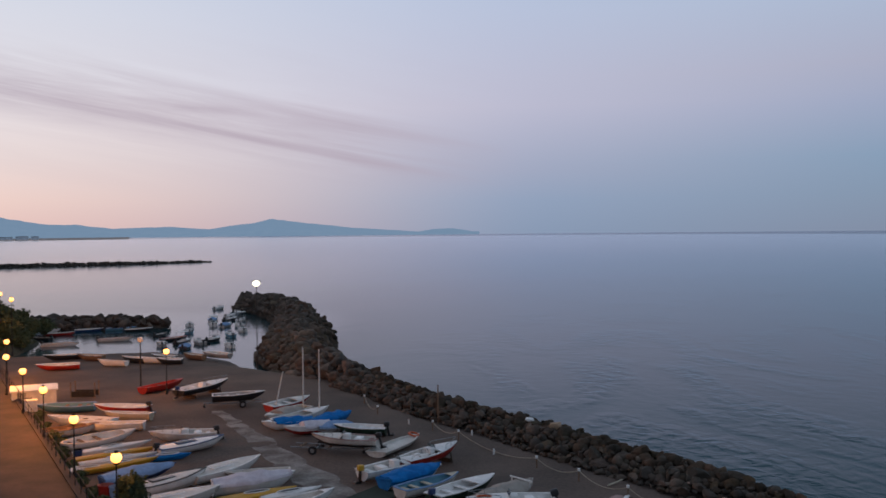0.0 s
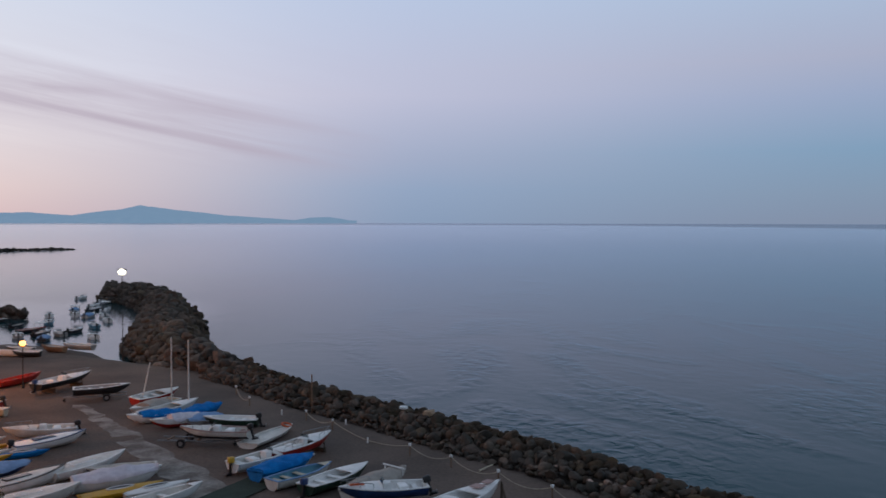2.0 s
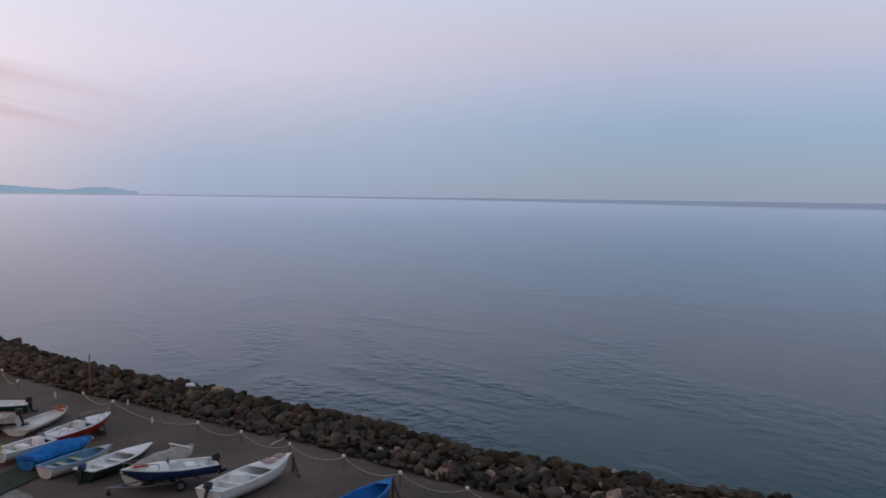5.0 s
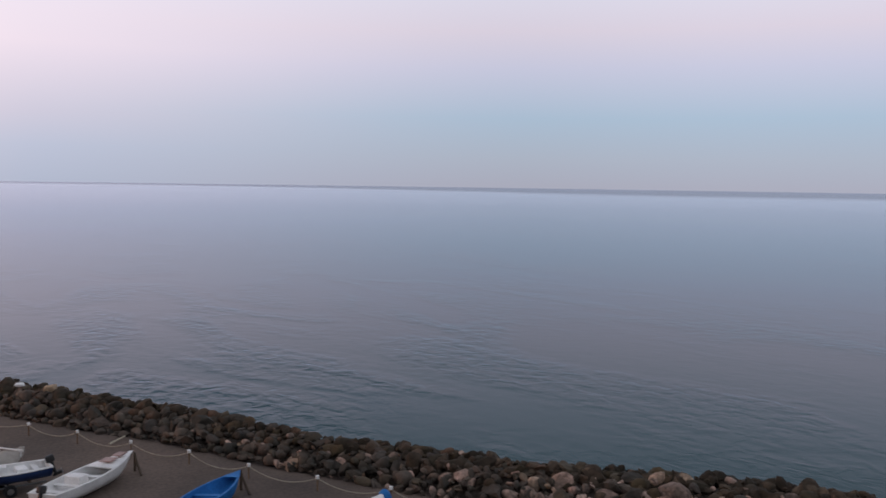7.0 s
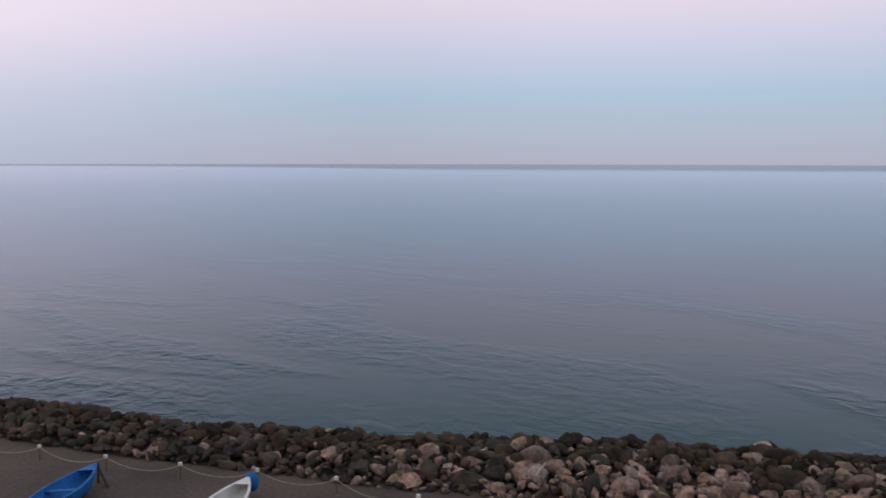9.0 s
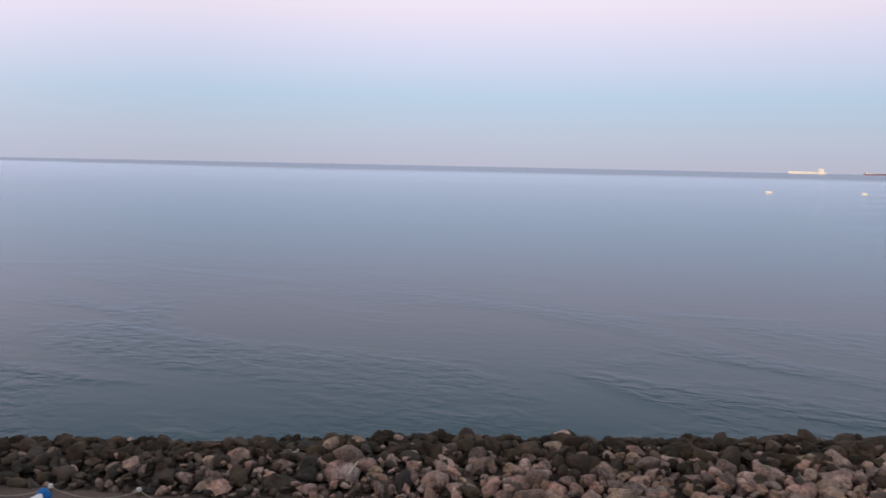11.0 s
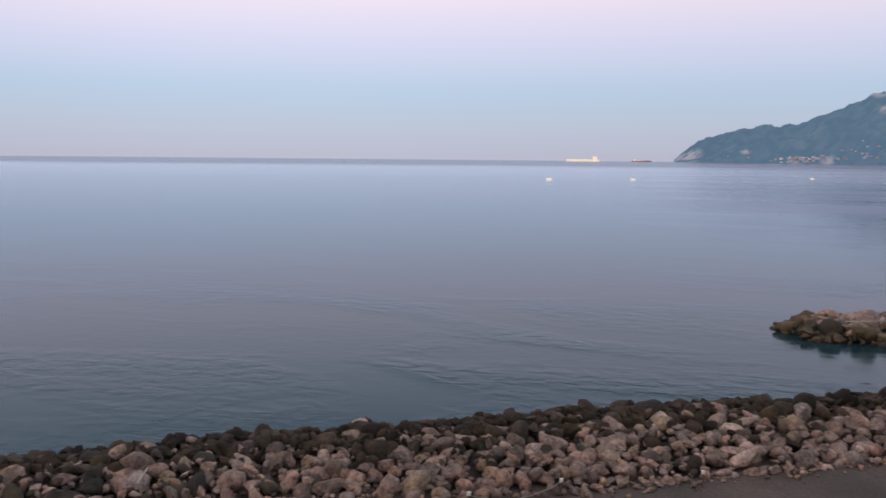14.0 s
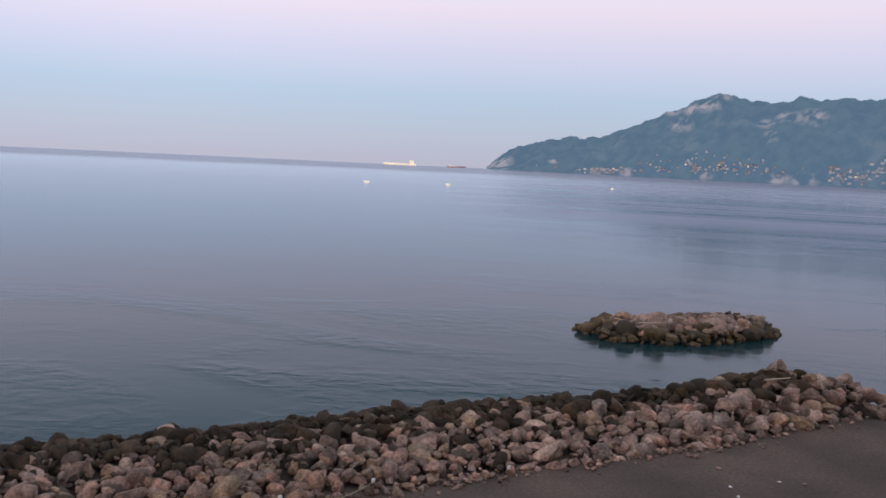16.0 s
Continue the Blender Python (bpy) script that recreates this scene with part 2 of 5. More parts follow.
MATTING = material("dark_green_matting", (0.022, 0.04, 0.028), 0.95, scale=1.0, fine=12.0, bump=0.4)


def glowing(name, color, strength):
    m = bpy.data.materials.new(name)
    m.use_nodes = True
    b = m.node_tree.nodes["Principled BSDF"]
    b.inputs["Base Color"].default_value = (0.8, 0.8, 0.8, 1)
    b.inputs["Emission Color"].default_value = (*color, 1)
    b.inputs["Emission Strength"].default_value = strength
    return m


SODIUM = glowing("sodium_lamp_glass", (1.0, 0.40, 0.07), 4.0)
COLDLAMP = glowing("white_floodlight_glass", (1.0, 0.93, 0.66), 3.0)
HOUSELIGHT = glowing("lit_window_glow", (1.0, 0.75, 0.45), 0.7)

clear = bpy.data.materials.new("tinted_windscreen")
clear.use_nodes = True
cb = clear.node_tree.nodes["Principled BSDF"]
cb.inputs["Base Color"].default_value = (0.25, 0.3, 0.32, 1)
cb.inputs["Transmission Weight"].default_value = 0.9
cb.inputs["Roughness"].default_value = 0.05

# sea: dark water with a small chop, calm lanes and a painted darker belt far out
WATER = bpy.data.materials.new("calm_dusk_sea")
WATER.use_nodes = True
nt = WATER.node_tree
nt.nodes.remove(nt.nodes["Principled BSDF"])
geo = nt.nodes.new("ShaderNodeTexCoord")


def sea_noise(scale, stretch, detail=3.0, turn=0.0, dist=0.0):
    mp = nt.nodes.new("ShaderNodeMapping")
    mp.inputs["Scale"].default_value = stretch
    mp.inputs["Rotation"].default_value = (0, 0, radians(turn))
    nt.links.new(geo.outputs["Object"], mp.inputs[0])
    n = nt.nodes.new("ShaderNodeTexNoise")
    n.inputs["Scale"].default_value, n.inputs["Detail"].default_value, n.inputs["Distortion"].default_value = scale, detail, dist
    nt.links.new(mp.outputs[0], n.inputs["Vector"])
    return n.outputs[0]


def sea_math(op, a, c, clamp=False):
    n = nt.nodes.new("ShaderNodeMath")
    n.operation, n.use_clamp = op, clamp
    for i, v in enumerate((a, c)):
        if isinstance(v, (int, float)):
            n.inputs[i].default_value = v
        else:
            nt.links.new(v, n.inputs[i])
    return n.outputs[0]


SHORE_TURN = 35
swell = sea_noise(0.10, (1.0, 0.35, 1.0), 3.5, SHORE_TURN, 0.5)
chop = sea_noise(0.75, (1.0, 0.75, 1.0), 4.0, SHORE_TURN + 35, 0.5)
patches = sea_noise(0.065, (1.0, 0.45, 1.0), 3.0, SHORE_TURN, 1.0)
lanes = sea_noise(0.012, (1.0, 0.35, 1.0), 3.0, SHORE_TURN, 0.8)
calm = sea_math("MULTIPLY_ADD", lanes, 2.6)
calm.node.inputs[2].default_value = -0.75
calm.node.use_clamp = True
# dark belt towards the horizon on the open side, painting wind-stirred water's reflection
sx = nt.nodes.new("ShaderNodeSeparateXYZ")
nt.links.new(geo.outputs["Object"], sx.inputs[0])
rad2 = sea_math("ADD", sea_math("MULTIPLY", sx.outputs[0], sx.outputs[0]), sea_math("MULTIPLY", sx.outputs[1], sx.outputs[1]))
rad = sea_math("SQRT", rad2, 0.0)
east = sea_math("DIVIDE", sx.outputs[0], rad)


def sea_range(v, lo, hi, a, c):
    n = nt.nodes.new("ShaderNodeMapRange")
    n.interpolation_type = "SMOOTHSTEP"
    for i, q in enumerate((lo, hi, a, c)):
        n.inputs[i + 1].default_value = q
    nt.links.new(v, n.inputs[0])
    return n.outputs[0]


# the chop comes in patches near the shore and fades out to smooth water
patchy = sea_range(patches, 0.40, 0.64, 0.25, 1.5)
fade = sea_math("MULTIPLY", sea_range(rad, 50.0, 130.0, 2.0, 0.65), sea_range(rad, 110.0, 330.0, 1.0, 0.36))
small = sea_math("MULTIPLY", sea_math("MULTIPLY", chop, 0.38), sea_math("MULTIPLY", patchy, fade))
height = sea_math("MULTIPLY", sea_math("ADD", sea_math("MULTIPLY", sea_math("MULTIPLY", swell, 0.15), fade), small), calm)
height = sea_math("MULTIPLY", height, sea_range(sx.outputs[0], -12.0, -28.0, 1.0, 0.5))
# a light breeze ruffles the water off the mole
height = sea_math("MULTIPLY", height, sea_math("MULTIPLY", sea_range(east, 0.72, 0.45, 1.0, 1.8), sea_range(east, -0.1, 0.12, 0.6, 1.0)))
bp = nt.nodes.new("ShaderNodeBump")
bp.inputs["Strength"].default_value, bp.inputs["Distance"].default_value = 0.31, 0.85
nt.links.new(height, bp.inputs["Height"])
body = nt.nodes.new("ShaderNodeBsdfDiffuse")
body.inputs["Color"].default_value = (0.009, 0.042, 0.048, 1)
gloss = nt.nodes.new("ShaderNodeBsdfGlossy")
gloss.inputs["Color"].default_value = (0.895, 0.93, 1.0, 1)
mirror = nt.nodes.new("ShaderNodeFresnel")
# the harbour lies calm behind its mole
sheltered = sea_math("MULTIPLY", sea_range(sx.outputs[0], -12.0, -28.0, 0.0, 1.0), sea_range(sx.outputs[1], 195.0, 150.0, 0.0, 1.0))
nt.links.new(sea_range(sheltered, 0.0, 1.0, 1.155, 1.34), mirror.inputs["IOR"])
for socket in (gloss.inputs["Normal"], mirror.inputs["Normal"]):
    nt.links.new(bp.outputs[0], socket)
nt.links.new(sea_range(rad, 300.0, 900.0, 0.11, 0.16), gloss.inputs["Roughness"])
surface = nt.nodes.new("ShaderNodeMixShader")
for v, socket in zip((mirror.outputs[0], body.outputs[0], gloss.outputs[0]), surface.inputs):
    nt.links.new(v, socket)
# the belt's duller reflection is mixed in as a dark diffuse colour
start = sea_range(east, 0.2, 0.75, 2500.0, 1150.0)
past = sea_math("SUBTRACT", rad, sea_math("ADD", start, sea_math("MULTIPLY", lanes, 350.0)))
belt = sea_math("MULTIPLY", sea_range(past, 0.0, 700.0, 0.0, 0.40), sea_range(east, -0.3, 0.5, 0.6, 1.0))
belt_tint = nt.nodes.new("ShaderNodeBsdfDiffuse")
belt_tint.inputs["Color"].default_value = (0.13, 0.13, 0.18, 1)
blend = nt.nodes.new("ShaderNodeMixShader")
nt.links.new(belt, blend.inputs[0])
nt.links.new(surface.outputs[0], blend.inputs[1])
nt.links.new(belt_tint.outputs[0], blend.inputs[2])
# pale diffuse bands under the headland, painting the sky sheen of wind-stirred water
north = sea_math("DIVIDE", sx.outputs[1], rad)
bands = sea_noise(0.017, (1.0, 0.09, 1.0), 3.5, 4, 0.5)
sheen_mask = sea_math("MULTIPLY", sea_math("MULTIPLY", sea_range(north, 0.24, 0.02, 0.0, 0.66), sea_range(bands, 0.42, 0.57, 0.18, 1.0)), sea_math("MULTIPLY", sea_range(rad, 100.0, 380.0, 0.0, 1.0), sea_range(lanes, 0.3, 0.6, 0.6, 1.0)))
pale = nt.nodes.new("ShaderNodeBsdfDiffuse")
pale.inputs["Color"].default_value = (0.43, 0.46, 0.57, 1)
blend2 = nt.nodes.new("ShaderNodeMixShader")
nt.links.new(sheen_mask, blend2.inputs[0])
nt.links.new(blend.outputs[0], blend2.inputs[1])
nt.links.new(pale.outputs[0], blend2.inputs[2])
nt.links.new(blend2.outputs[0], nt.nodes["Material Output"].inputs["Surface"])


# ---- building helpers ----
def link_mesh(name, bm, mats, parent=None, label="", smooth=False):
    me = bpy.data.meshes.new(name)
    bm.to_mesh(me)
    bm.free()
    if smooth:
        me.polygons.foreach_set("use_smooth", [True] * len(me.polygons))
    for m in (mats if isinstance(mats, (list, tuple)) else (mats,)):
        me.materials.append(m)
    ob = new(name, me)
    if parent:
        ob.parent = parent
    if label:
        tagged(ob, label)
    return ob


def part(name, bm, mats, parent, label="", smooth=False):
    return link_mesh(name, bm, mats, parent, label, smooth)


def box(bm, cx, cy, cz, sx, sy, sz, m=None, bevel=0.0):
    r = bmesh.ops.create_cube(bm, size=1.0)
    bmesh.ops.scale(bm, vec=(sx, sy, sz), verts=r["verts"])
    if bevel:
        es = list({e for v in r["verts"] for e in v.link_edges})
        r2 = bmesh.ops.bevel(bm, geom=es, offset=bevel, segments=2, affect="EDGES", profile=0.6)
        vs = list({v for f in r2["faces"] for v in f.verts} | {v for v in r["verts"] if v.is_valid})
    else:
        vs = r["verts"]
    if m is not None:
        bmesh.ops.transform(bm, matrix=m, verts=vs)
    bmesh.ops.translate(bm, vec=(cx, cy, cz), verts=vs)
    return vs


def tube(bm, a, c, r1, r2=None, n=8):
    a, c = Vector(a), Vector(c)
    r2 = r1 if r2 is None else r2
    way = c - a
    q = way.to_track_quat("Z", "Y").to_matrix().to_4x4()
    return bmesh.ops.create_cone(bm, cap_ends=True, segments=n, radius1=r1, radius2=r2, depth=way.length, matrix=Matrix.Translation((a + c) / 2) @ q)["verts"]


def empty(name, m, label, category, group=""):
    ob = new(name)
    ob.matrix_world = m
    return tagged(ob, label, category, group)


def grid_mesh(name, xs, ys, zf):
    """A sheet over xs by ys with heights zf[iy, ix]."""
    nx, ny = len(xs), len(ys)
    gx, gy = np.meshgrid(xs, ys)
    verts = np.stack([gx, gy, zf], -1).reshape(-1, 3)
    i = np.arange(nx * ny).reshape(ny, nx)
    faces = np.stack([i[:-1, :-1], i[:-1, 1:], i[1:, 1:], i[1:, :-1]], -1).reshape(-1, 4)
    me = bpy.data.meshes.new(name)
    me.from_pydata(verts.tolist(), [], faces.tolist())
    me.polygons.foreach_set("use_smooth", [True] * len(me.polygons))
    return me


# ---- sea and ground ----
bm = bmesh.new()
rings = [0.0, 30, 60, 100, 160, 300, 600, 1200, 2400, 4850]
prev = None
for r in rings[1:]:
    ring = [bm.verts.new((r * math.cos(2 * math.pi * k / 96), r * math.sin(2 * math.pi * k / 96), SEA)) for k in range(96)]
    if prev is None:
        bm.faces.new(ring)
    else:
        for k in range(96):
            bm.faces.new((prev[k], ring[k], ring[(k + 1) % 96], prev[(k + 1) % 96]))
    prev = ring
tagged(link_mesh("water", bm, WATER, smooth=True), "calm blue-grey sea at dusk with faint ripples", "sea", kind="structure")

SHORE = np.array([(-170, 112), (-60, 110), (-48, 113), (-36, 115.5), (-27, 110), (-24, 104), (-9, 92), (1, 73), (8.5, 62.5), (15, 53.5), (20, 44),
                  (30, 31), (39, 22), (50, 10), (57, -2), (62, -10), (64, -17), (63.5, -23), (61, -32), (56, -40), (60, -70), (68, -130), (-170, -130)], float)


def inland(px, py):
    """Signed distance to the shoreline, positive on land."""
    best = np.full(px.shape, 1e9)
    inside = np.zeros(px.shape, bool)
    for a, c in zip(SHORE, np.roll(SHORE, -1, 0)):
        d = c - a
        t = np.clip(((px - a[0]) * d[0] + (py - a[1]) * d[1]) / (d @ d), 0, 1)
        best = np.minimum(best, np.hypot(px - a[0] - t * d[0], py - a[1] - t * d[1]))
        cross = (a[1] > py) != (c[1] > py)
        inside ^= cross & (px < (c[0] - a[0]) * (py - a[1]) / (c[1] - a[1] + 1e-12) + a[0])
    return np.where(inside, best, -best)


xs, ys = np.arange(-168, 84, 1.0), np.arange(-128, 132, 1.0)
gx, gy = np.meshgrid(xs, ys)
dist = inland(gx, gy)
lift = np.clip(SEA + 0.28 * dist, -3.5, 0.0)
ripple = np.array([noise.fractal(Vector((x * 0.35, y * 0.35, 3.0)), 0.8, 2.0, 3) for x, y in zip(gx.ravel(), gy.ravel())]).reshape(gx.shape)
lift = lift + 0.035 * ripple - 0.02
ground = new("ground", grid_mesh("ground", xs, ys, lift))
ground.data.materials.append(SAND)
tagged(ground, "dark grey volcanic sand beach, trodden and uneven", "beach", kind="structure")

# ---- rock mounds ----
def boulder_mesh(k, level):
    """Water-worn boulders (every third) and broken quarry blocks."""
    rng = random.Random(100 + k)
    bm = bmesh.new()
    bmesh.ops.create_icosphere(bm, subdivisions=level, radius=1.0)
    worn = k % 3 == 0
    planes = []
    for _ in range(9 if worn else 12):
        nrm = Vector((rng.gauss(0, 1), rng.gauss(0, 1), rng.gauss(0, 1))).normalized()
        planes.append((nrm, rng.uniform(0.52, 0.88) if worn else rng.uniform(0.38, 0.78)))
    sx, sy, sz = rng.uniform(1.05, 1.3) if worn else rng.uniform(1.05, 1.45), rng.uniform(0.85, 1.1), rng.uniform(0.78, 0.98) if worn else rng.uniform(0.6, 1.0)
    for v in bm.verts:
        for nrm, d in planes:
            over = v.co.dot(nrm) - d
            if over > 0:
                v.co -= nrm * over * (0.9 if worn else 0.98)
        v.co *= 1 + 0.10 * noise.noise(v.co * 1.4 + Vector((k * 7.1, 0, 0))) + 0.05 * noise.noise(v.co * 3.6 + Vector((0, k * 3.3, 0)))
        v.co = Vector((v.co.x * sx, v.co.y * sy, v.co.z * sz))
    me = bpy.data.meshes.new("boulder")
    bm.to_mesh(me)
    bm.free()
    me.polygons.foreach_set("use_smooth", [worn] * len(me.polygons))
    return me


BOULDERS = [boulder_mesh(k, 3) for k in range(16)]
BOULDERS_LOW = [boulder_mesh(k + 21, 2) for k in range(16)]
for me in BOULDERS + BOULDERS_LOW:
    me.materials.append(ROCK_LIGHT)


def arrays(me):
    v = np.empty(len(me.vertices) * 3)
    me.vertices.foreach_get("co", v)
    f = np.empty(len(me.loops), int)
    me.loops.foreach_get("vertex_index", f)
    return v.reshape(-1, 3), f.reshape(-1, 3)


LO = [arrays(m) for m in BOULDERS_LOW]


def joined_rocks(name, rocks, shapes, mat, parent, label):
    vs, fs, sm, base = [], [], [], 0
    for m, k in rocks:
        v, f = shapes[k]
        mm = np.array(m)
        vs.append(v @ mm[:3, :3].T + mm[:3, 3])
        fs.append(f + base)
        sm += [k % 3 == 0] * len(f)
        base += len(v)
    if not vs:
        return None
    me = bpy.data.meshes.new(name)
    me.from_pydata(np.concatenate(vs).tolist(), [], np.concatenate(fs).tolist())
    me.polygons.foreach_set("use_smooth", sm)
    me.materials.append(mat)
    ob = new(name, me)
    ob.parent = parent
    return tagged(ob, label, kind="stuff")


def mound(name, label, pairs, crest, toe_z, step, size, seed, dark_from, mats, near=None, peak_at=0.5, category="breakwater", grow=None, grey_to=None, tide=None, near_mat=None, blur=0.08):
    """Boulders heaped between an inner and an outer line; pairs are (inner x, y, outer x, y)."""
    rng = random.Random(seed)
    root = new(name)
    root.location = (0, 0, 0)
    tagged(root, label, category)
    P = np.array(pairs, float)
    seg = np.hypot(*(np.diff((P[:, :2] + P[:, 2:]) / 2, axis=0)).T)
    along = np.concatenate([[0], np.cumsum(seg)])
    crest = np.array(crest) if len(crest) == len(P) else np.interp(along, np.linspace(0, along[-1], len(crest)), crest)

    def at(s, w):
        a = [np.interp(s, along, P[:, i]) for i in range(4)]
        h = np.interp(s, along, crest)
        z = toe_z + (h - toe_z) * math.sin(min(1, w / peak_at) * math.pi / 2) if w < peak_at else h - (h - SEA + 0.2) * (1 - math.cos(min(1, (w - peak_at) / (1 - peak_at)) * math.pi / 2)) ** 0.9
        return Vector((a[0] + (a[2] - a[0]) * w, a[1] + (a[3] - a[1]) * w, z))

    # core sheet under the boulders; its dark colour paints the shade of the gaps
    bm = bmesh.new()
    rows = []
    for i in range(max(3, int(along[-1] / 2.0))):
        s = along[-1] * i / (max(3, int(along[-1] / 2.0)) - 1)
        rows.append([bm.verts.new(at(s, w) + Vector((0, 0, -0.30 * size - (1.9 if w in (0, 1) else 0.8 if w == 0.12 else 0.15 if w == 0.3 else 0.0) - (0.7 if s > along[-1] * 0.965 else 0.25 if s > along[-1] * 0.88 else 0.0)))) for w in (0, 0.12, 0.3, 0.5, 0.7, 0.88, 1)])
    for r, q in zip(rows, rows[1:]):
        for j in range(6):
            bm.faces.new((r[j], q[j], q[j + 1], r[j + 1]))
    part("rubble_core", bm, CORE, root, "rubble filling between the boulders, coloured dark for the shade in the gaps")
    light, dark, picked, grey = [], [], [], []
    s = 0.0
    while s < along[-1]:
        a, c = at(s, 0), at(s, 1)
        width = math.hypot(c.x - a.x, c.y - a.y)
        here = step * (1.0 if grow is None else np.interp(a.x, *grow))
        n = max(2, int(width / here))
        for j in range(n + 1):
            for layer in range(3):
                w = min(1, max(0, (j + rng.uniform(-0.45, 0.45)) / n))
                p = at(min(along[-1], max(0, s + rng.uniform(-0.5, 0.5) * here)), w)
                r = size * (1.0 if grow is None else np.interp(p.x, *grow)) * rng.choice((0.6, 0.75, 0.85, 0.95, 1.05, 1.2, 1.5)) * (1.0, 0.62, 0.4)[layer] * rng.uniform(0.9, 1.15)
                r = min(r, 0.82 * max(size, 0.4) / 0.4 if size > 0.45 else np.interp(p.x, (46, 54), (0.72, 1.0)))
                if w < 0.06:
                    r *= rng.uniform(0.45, 0.85)
                p.z += rng.uniform(-0.25, 0.30) * size + (0.0, 0.18, 0.22)[layer] * size
                m = Matrix.Translation(p) @ Euler((rng.gauss(0, 0.42), rng.gauss(0, 0.42), rng.uniform(0, 6.28))).to_matrix().to_4x4() @ Matrix.Diagonal((r * rng.uniform(0.85, 1.2), r * rng.uniform(0.8, 1.1), r * rng.uniform(0.75, 1.1), 1))
                k = rng.randrange(16)
                if w + rng.gauss(0, blur) > (dark_from if p.x < 60.5 or tide is not None else 0.8) or (tide is not None and p.z < tide + rng.uniform(-0.25, 0.25)):
                    dark.append((m, k))
                elif near and near[0] < p.x < near[1] and w < 0.72 and len(picked) < 300:
                    picked.append((m, k))
                elif grey_to is not None and p.x + rng.gauss(0, 6) < grey_to:
                    grey.append((m, k))
                else:
                    light.append((m, k))
        s += here * 0.92
    shapes = LO
    joined_rocks("rubble", light, shapes, mats[0], root, label)
    joined_rocks("dark_rubble", grey, shapes, ROCK_GREY, root, "dark brown-grey boulders of the heap")
    joined_rocks("wet_rubble", dark, shapes, mats[1], root, "dark wet boulders along the waterline")
    for m, k in picked:
        ob = new("boulder", BOULDERS[k])
        ob.parent = root
        ob.matrix_basis = m
        if near_mat:
            ob.material_slots[0].link = "OBJECT"
            ob.material_slots[0].material = near_mat
    return root


breakwater = mound("breakwater", "long heap of pale pinkish-grey boulders between beach and sea", [
    (-11.0, 84.5, -7.5, 92), (-7.6, 79.9, -4.5, 86), (-4.2, 74.1, -1, 78.5), (-1.2, 69.5, 2, 73), (2.3, 65.4, 5.5, 68), (5.2, 60.2, 9, 64.4), (8.7, 54.6, 12, 59.0), (11.4, 51.3, 15.6, 55),
    (14.2, 46.6, 17.8, 50), (17.2, 41.4, 20.5, 44.4), (20.2, 36.3, 24.6, 40.5), (23, 31.5, 28, 35.4), (26.3, 27, 32.6, 31.6), (29.5, 22.5, 36.6, 27.2),
    (32.9, 16.5, 40, 22.6), (37.4, 8.2, 45.6, 17.4), (41, 4.5, 50.6, 11.4), (45.4, -1.4, 55, 4), (49, -6, 58.5, -2), (52.3, -9.5, 62, -7), (55.7, -12.8, 65, -12), (59.2, -16.8, 64.5, -17.5), (61.3, -20.6, 64, -21)],
    (1.0, 1.0, 1.0, 0.97, 0.95, 0.92, 0.86, 0.85, 0.85, 0.87, 0.9, 0.98, 1.05, 1.12, 1.17, 1.18, 1.15, 1.2, 1.05, 1.55, 2.15, 1.5, 0.3), 0.0, 0.64, 0.40, 3, 0.37, (ROCK_LIGHT_J, ROCK_DARK), near=(33, 47), peak_at=0.6, grey_to=27, blur=0.14, grow=((10, 30, 42, 52, 60), (1.0, 1.05, 1.3, 1.55, 1.75)))
# small stones and shingle spilled on the sand at the toe
rng = random.Random(64)
TOE = [(26.3, 27), (29.5, 22.5), (32.9, 16.5), (37.4, 8.2), (41, 4.5), (45.4, -1.4), (49, -6), (52.3, -9.5), (55.7, -12.8), (59.2, -16.8)]
spill = []
for k in range(420):
    t = rng.uniform(0, len(TOE) - 1.001)
    (x0, y0), (x1, y1) = TOE[int(t)], TOE[int(t) + 1]
    f, off = t - int(t), abs(rng.gauss(0, 0.7)) - 0.3
    run = math.hypot(x1 - x0, y1 - y0)
    x, y = x0 + (x1 - x0) * f + (y1 - y0) / run * off, y0 + (y1 - y0) * f - (x1 - x0) / run * off
    r = rng.choice((0.05, 0.07, 0.09, 0.12, 0.2))
    spill.append((pose(x, y, r * 0.3, rng.uniform(-20, 20), rng.uniform(-20, 20), rng.uniform(0, 360)) @ Matrix.Diagonal((r, r, r * 0.8, 1)), rng.randrange(16)))
joined_rocks("shingle", spill, LO, ROCK_LIGHT_J, breakwater, "small stones spilled on the sand below the boulders")

mound("harbour_mole", "curved mole of dark lava boulders sheltering the small harbour", [
    (-10.5, 85.5, -5.0, 84.5), (-17.3, 93.5, -7.8, 92), (-21.6, 104, -12.0, 102), (-24.0, 112, -14.1, 112), (-26.5, 130, -16.2, 130), (-29, 150, -19.4, 145), (-32.5, 162, -25.4, 164),
    (-38, 174, -33, 180), (-44.5, 183, -42, 192)], (1.2, 2.4, 2.6, 2.8, 2.6, 2.4, 1.6), -0.9, 1.05, 0.68, 5, 0.66, (ROCK_GREY, ROCK_DARK), near=(-28, -5), near_mat=ROCK_GREY_O)
mound("inner_jetty", "low jetty of dark boulders on the harbour's far side", [
    (-84, 147, -82, 156), (-66, 146, -63, 156), (-55, 147, -53, 155), (-48, 149, -47.5, 153)], (0.5, 0.5, 0.45, -0.1), -1.2, 1.05, 0.66, 6, 0.8, (ROCK_GREY, ROCK_DARK))
